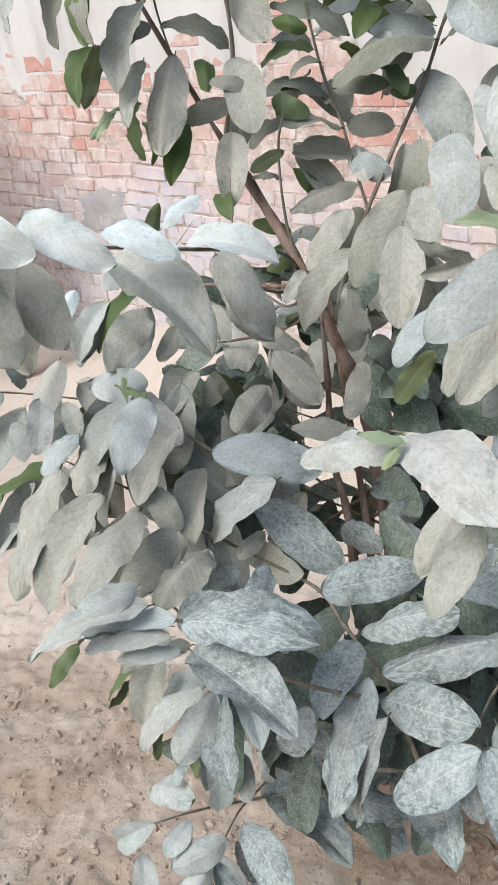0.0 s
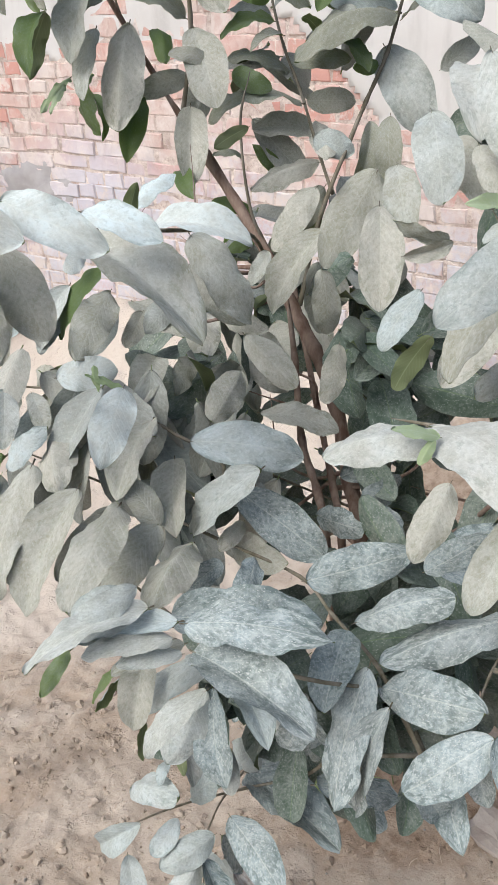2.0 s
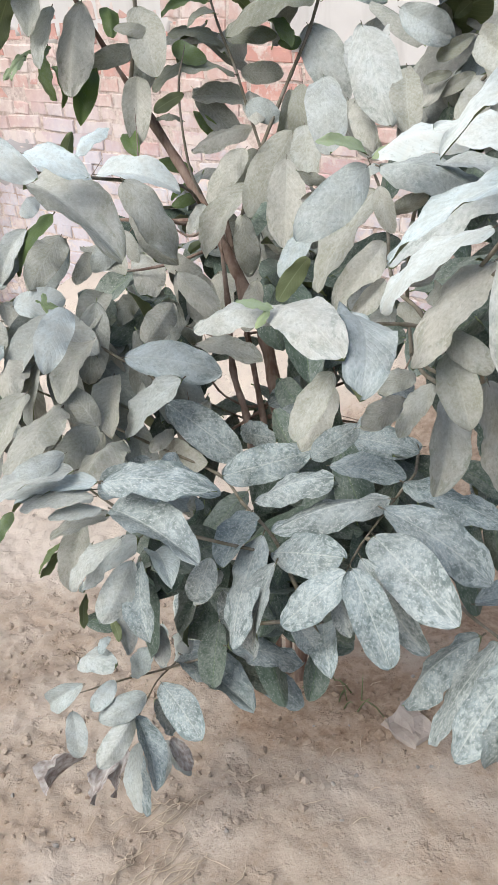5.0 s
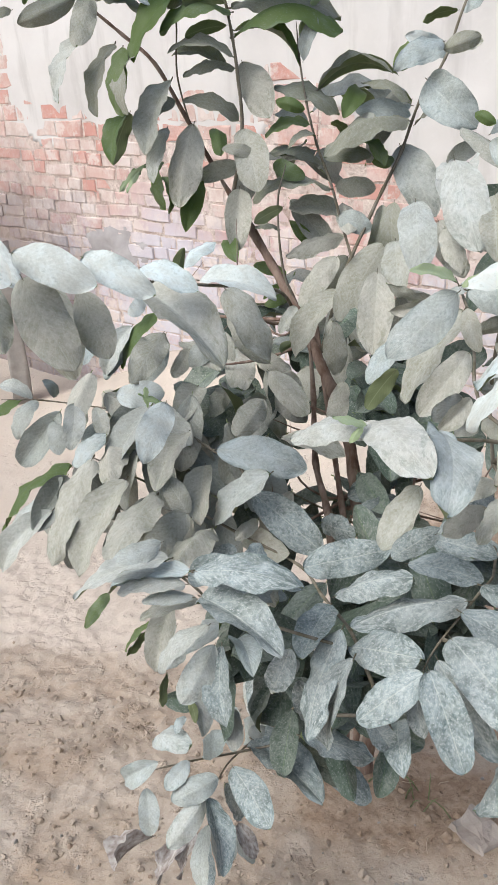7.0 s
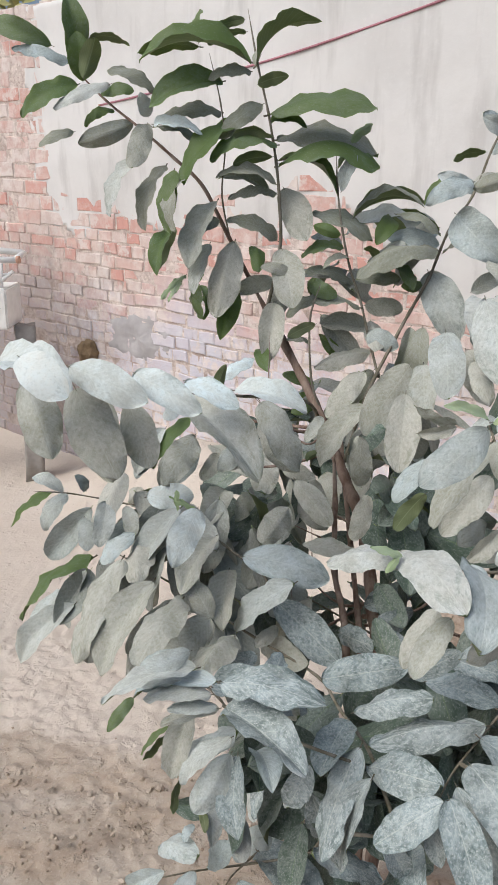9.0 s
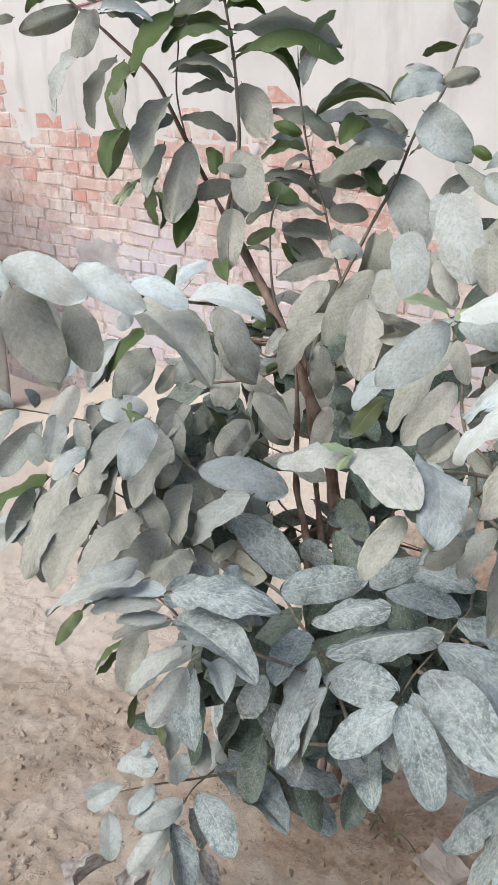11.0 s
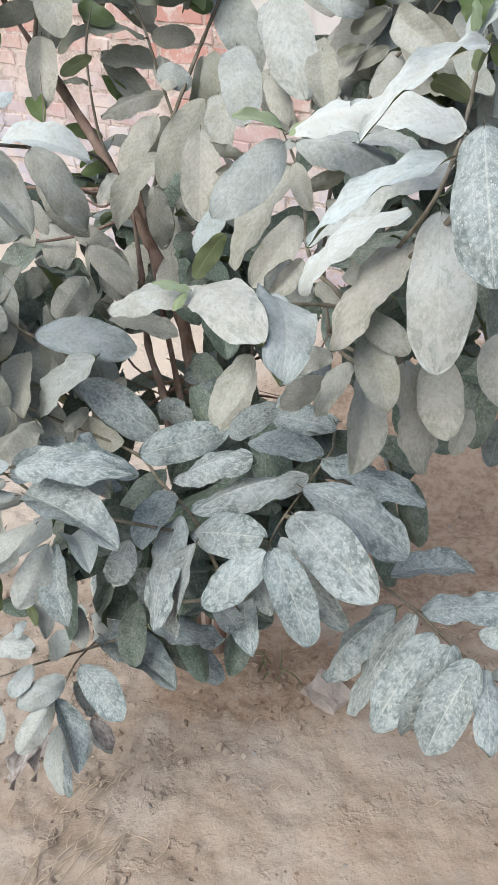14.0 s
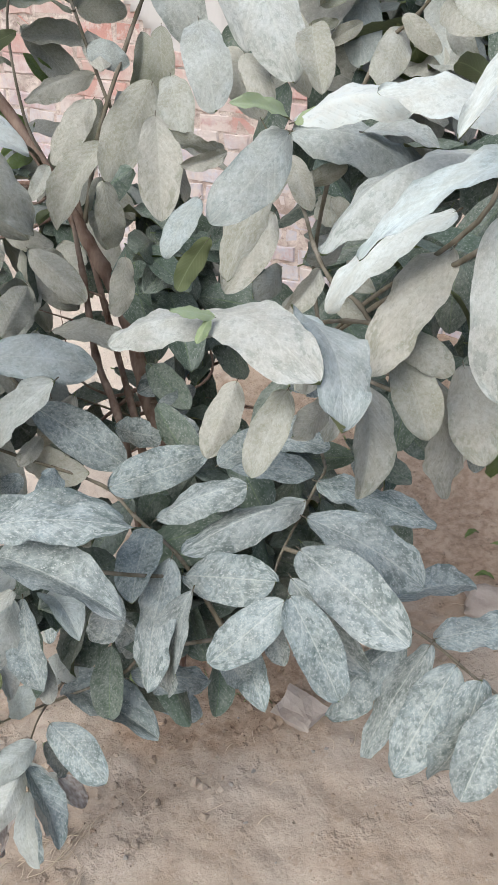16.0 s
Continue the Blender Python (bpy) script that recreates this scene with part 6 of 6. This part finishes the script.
def pebble(bm, r, p):
    size = 0.0012 + 0.006 * r.random() ** 4
    vs = bmesh.ops.create_icosphere(bm, subdivisions=1, radius=1, matrix=Matrix.Translation(p + Vector((0, 0, size * 0.25))) @ pose(0, 0, 0, r.uniform(0, 360), r.uniform(0, 360), 0) @ Matrix.Diagonal((size, size * r.uniform(0.6, 1), size * r.uniform(0.5, 0.9), 1)))["verts"]
    for v in vs:
        v.co += Vector((r.uniform(-1, 1), r.uniform(-1, 1), r.uniform(-1, 1))) * size * 0.2


def lump(bm, r, p):
    size = 0.0020 + 0.010 * r.random() ** 7
    vs = bmesh.ops.create_icosphere(bm, subdivisions=1, radius=1, matrix=Matrix.Translation(p + Vector((0, 0, size * 0.2))) @ pose(0, 0, 0, r.uniform(0, 360), r.uniform(0, 360), 0) @ Matrix.Diagonal((size, size * r.uniform(0.6, 1), size * r.uniform(0.5, 0.9), 1)))["verts"]
    for v in vs:
        v.co += Vector((r.uniform(-1, 1), r.uniform(-1, 1), r.uniform(-1, 1))) * size * 0.3


scatter("clods", "small crumbled clods of the same dry earth", "clods", SOIL, lump, 1700, 66, lambda r: (r.uniform(-0.75, 0.30) + r.gauss(0, 0.05), r.uniform(0.95, 1.75)))
scatter("clods", "small crumbled clods of earth around the painted shade beyond the shrub", "clods", SOIL, lump, 500, 64, lambda r: (r.uniform(0.5, 1.35), r.uniform(0.95, 1.95)))
scatter("clods", "small crumbled clods of earth at the shrub's foot", "clods", SOIL, lump, 260, 67, lambda r: (r.gauss(0.45, 0.22), r.gauss(1.18, 0.12)))
def flake(bm, r, p):
    size = r.uniform(0.006, 0.016)
    vs = bmesh.ops.create_icosphere(bm, subdivisions=1, radius=1, matrix=Matrix.Translation(p + Vector((0, 0, 0.002))) @ pose(0, 0, 0, r.uniform(-18, 18), r.uniform(-18, 18), r.uniform(0, 360)) @ Matrix.Diagonal((size, size * r.uniform(0.5, 1), size * 0.25, 1)))["verts"]
    for v in vs:
        v.co += Vector((r.uniform(-1, 1), r.uniform(-1, 1), r.uniform(-0.4, 0.4))) * size * 0.3


scatter("mud_flakes", "broken flakes of dried mud lifting off the ground", "mud flakes", SOIL, flake, 14, 68, lambda r: (r.gauss(0.046, 0.03), r.gauss(0.80, 0.016)))
scatter("mud_flakes", "broken flakes of dried mud beside the half brick", "mud flakes", SOIL, flake, 20, 69, lambda r: (r.gauss(0.44, 0.05), r.gauss(1.12, 0.03)))
for i in range(3):
    scatter("gravel", "grit and small clods strewn over dry earth", "gravel", PEBBLE if i < 2 else CEMENT, pebble, 200, 60 + i,
            lambda r: (r.gauss(0.15, 0.45), r.gauss(1.15, 0.40)))


def strand(bm, r, p, a=None, long=None):
    a = r.gauss(0.7, 0.7) if a is None else a
    long = long or r.uniform(0.02, 0.06)
    d = Vector((math.cos(a), math.sin(a), 0)) * long
    bend = Vector((-d.y, d.x, 0)) * r.uniform(-0.25, 0.25)
    pts = [p + d * (t - 0.5) + bend * (4 * t * (1 - t)) for t in (0, 0.25, 0.5, 0.75, 1)]
    pts = [Vector((q.x, q.y, ground_height(q.x, q.y) + 0.002 + r.random() * 0.006)) for q in pts]
    tube(bm, pts, [0.0006, 0.0008, 0.0009, 0.0008, 0.0004], 4)


def wisp(bm, r, x0, y0, x1, y1):
    """A dry grass root: strands along one line, fanning out at its upper end."""
    way = math.atan2(y1 - y0, x1 - x0)
    long = math.hypot(x1 - x0, y1 - y0)
    for i in range(10):
        t = r.uniform(0.15, 0.9)
        p = Vector((x0 + (x1 - x0) * t + r.gauss(0, 0.002), y0 + (y1 - y0) * t + r.gauss(0, 0.002), 0))
        strand(bm, r, p, way + r.gauss(0, 0.08 + 0.45 * t * t), long * r.uniform(0.3, 0.75) * (1.25 - 0.7 * t))


bm, r = bmesh.new(), random.Random(80)
for line in WISPS:
    wisp(bm, r, *line)
for _ in range(16):
    strand(bm, r, Vector((r.gauss(0.02, 0.07), r.gauss(0.92, 0.07), 0)))
tagged(new("dry_straw", mesh_of("dry_straw", bm, STRAW)), "wisps of pale dry grass root lying on the earth", "straw", kind="stuff")
scatter("litter", "scattered bits of dry twig and stalk", "litter", STRAW, strand, 24, 72, lambda r: (r.gauss(0.45, 0.35), r.gauss(1.25, 0.25)))


def grass(bm, r, p):
    lean = Vector((r.gauss(0, 0.25), r.gauss(-0.2, 0.3), 1)).normalized()
    long = r.uniform(0.07, 0.15)
    tube(bm, [p + lean * long * t + Vector((0, 0, -0.4 * long * t * t)) for t in (0, 0.35, 0.7, 1)], [0.0016, 0.0015, 0.0011, 0.0004], 4)


scatter("grass", "thin dull green grass blades at the shrub's foot", "grass", UNDER, grass, 12, 73, lambda r: (r.gauss(0.42, 0.05), r.gauss(1.25, 0.05)))

for x, y, turn in ((1.24, 1.57, 100), (1.24, 1.45, 20), (1.15, 1.37, 60), (1.47, 1.76, 75)):
    fallen = tagged(new("fallen_leaf", BLADES["green"][turn % 10]), "small fresh green leaf fallen on the earth", "leaf", group="fallen leaves")
    fallen.matrix_world = Matrix.Translation((x, y, ground_height(x, y) + 0.004)) @ pose(0, 0, 0, 2, 3, turn) @ Matrix.Diagonal((0.018, 0.05, 0.05, 1))

# ---- beyond the wall ----
def far_trees():
    """Sunlit trees behind the wall: rough clumps of many small leaves on thin trunks."""
    r = random.Random(90)
    verts, faces = [], []
    for k in range(9):
        foot = WALL @ Vector((-9 + 2.1 * k + r.uniform(-0.5, 0.5), 7.5 + r.uniform(-1, 1.5), 0))
        high = r.uniform(3.6, 5.2)
        for _ in range(420):
            a, h, d = r.uniform(0, 6.28), r.betavariate(2, 1.6), r.random() ** 0.5
            wide = 1.5 * (1 - (2 * h - 0.9) ** 2 * 0.7) * (1 + 0.3 * math.sin(3 * a + k))
            p = foot + Vector((math.cos(a) * d * wide, math.sin(a) * d * wide, 0.9 + h * high))
            u = Vector((r.gauss(0, 1), r.gauss(0, 1), r.gauss(0, 1))).normalized() * r.uniform(0.10, 0.2)
            w = u.orthogonal().normalized() * u.length * 0.55
            i = len(verts)
            verts += [p - u, p + w + Vector((0, 0, 0.03)), p + u, p - w]
            faces += [(i, i + 1, i + 2), (i, i + 2, i + 3)]
        for i in range(5):
            b, t = foot + Vector((0, 0, -0.2)), foot + Vector((r.uniform(-0.4, 0.4), r.uniform(-0.4, 0.4), high * 0.7))
            i0 = len(verts)
            for q, rad in ((b, 0.09), (t, 0.03)):
                verts += [q + Vector((rad, 0, 0)), q + Vector((-rad, rad, 0)), q + Vector((-rad, -rad, 0))]
            faces += [(i0, i0 + 1, i0 + 4), (i0, i0 + 4, i0 + 3), (i0 + 1, i0 + 2, i0 + 5), (i0 + 1, i0 + 5, i0 + 4), (i0 + 2, i0, i0 + 3), (i0 + 2, i0 + 3, i0 + 5)]
    me = bpy.data.meshes.new("far_trees")
    me.from_pydata([tuple(v) for v in verts], [], faces)
    me.materials.append(FAR)
    tagged(new("far_trees", me), "hazy yellow-green trees behind the yard wall", "trees", kind="stuff")


FAR = plain("dry_far_foliage", (0.30, 0.29, 0.10), (0.48, 0.44, 0.20), 0.8, 0.9, 0.0)
far_trees()
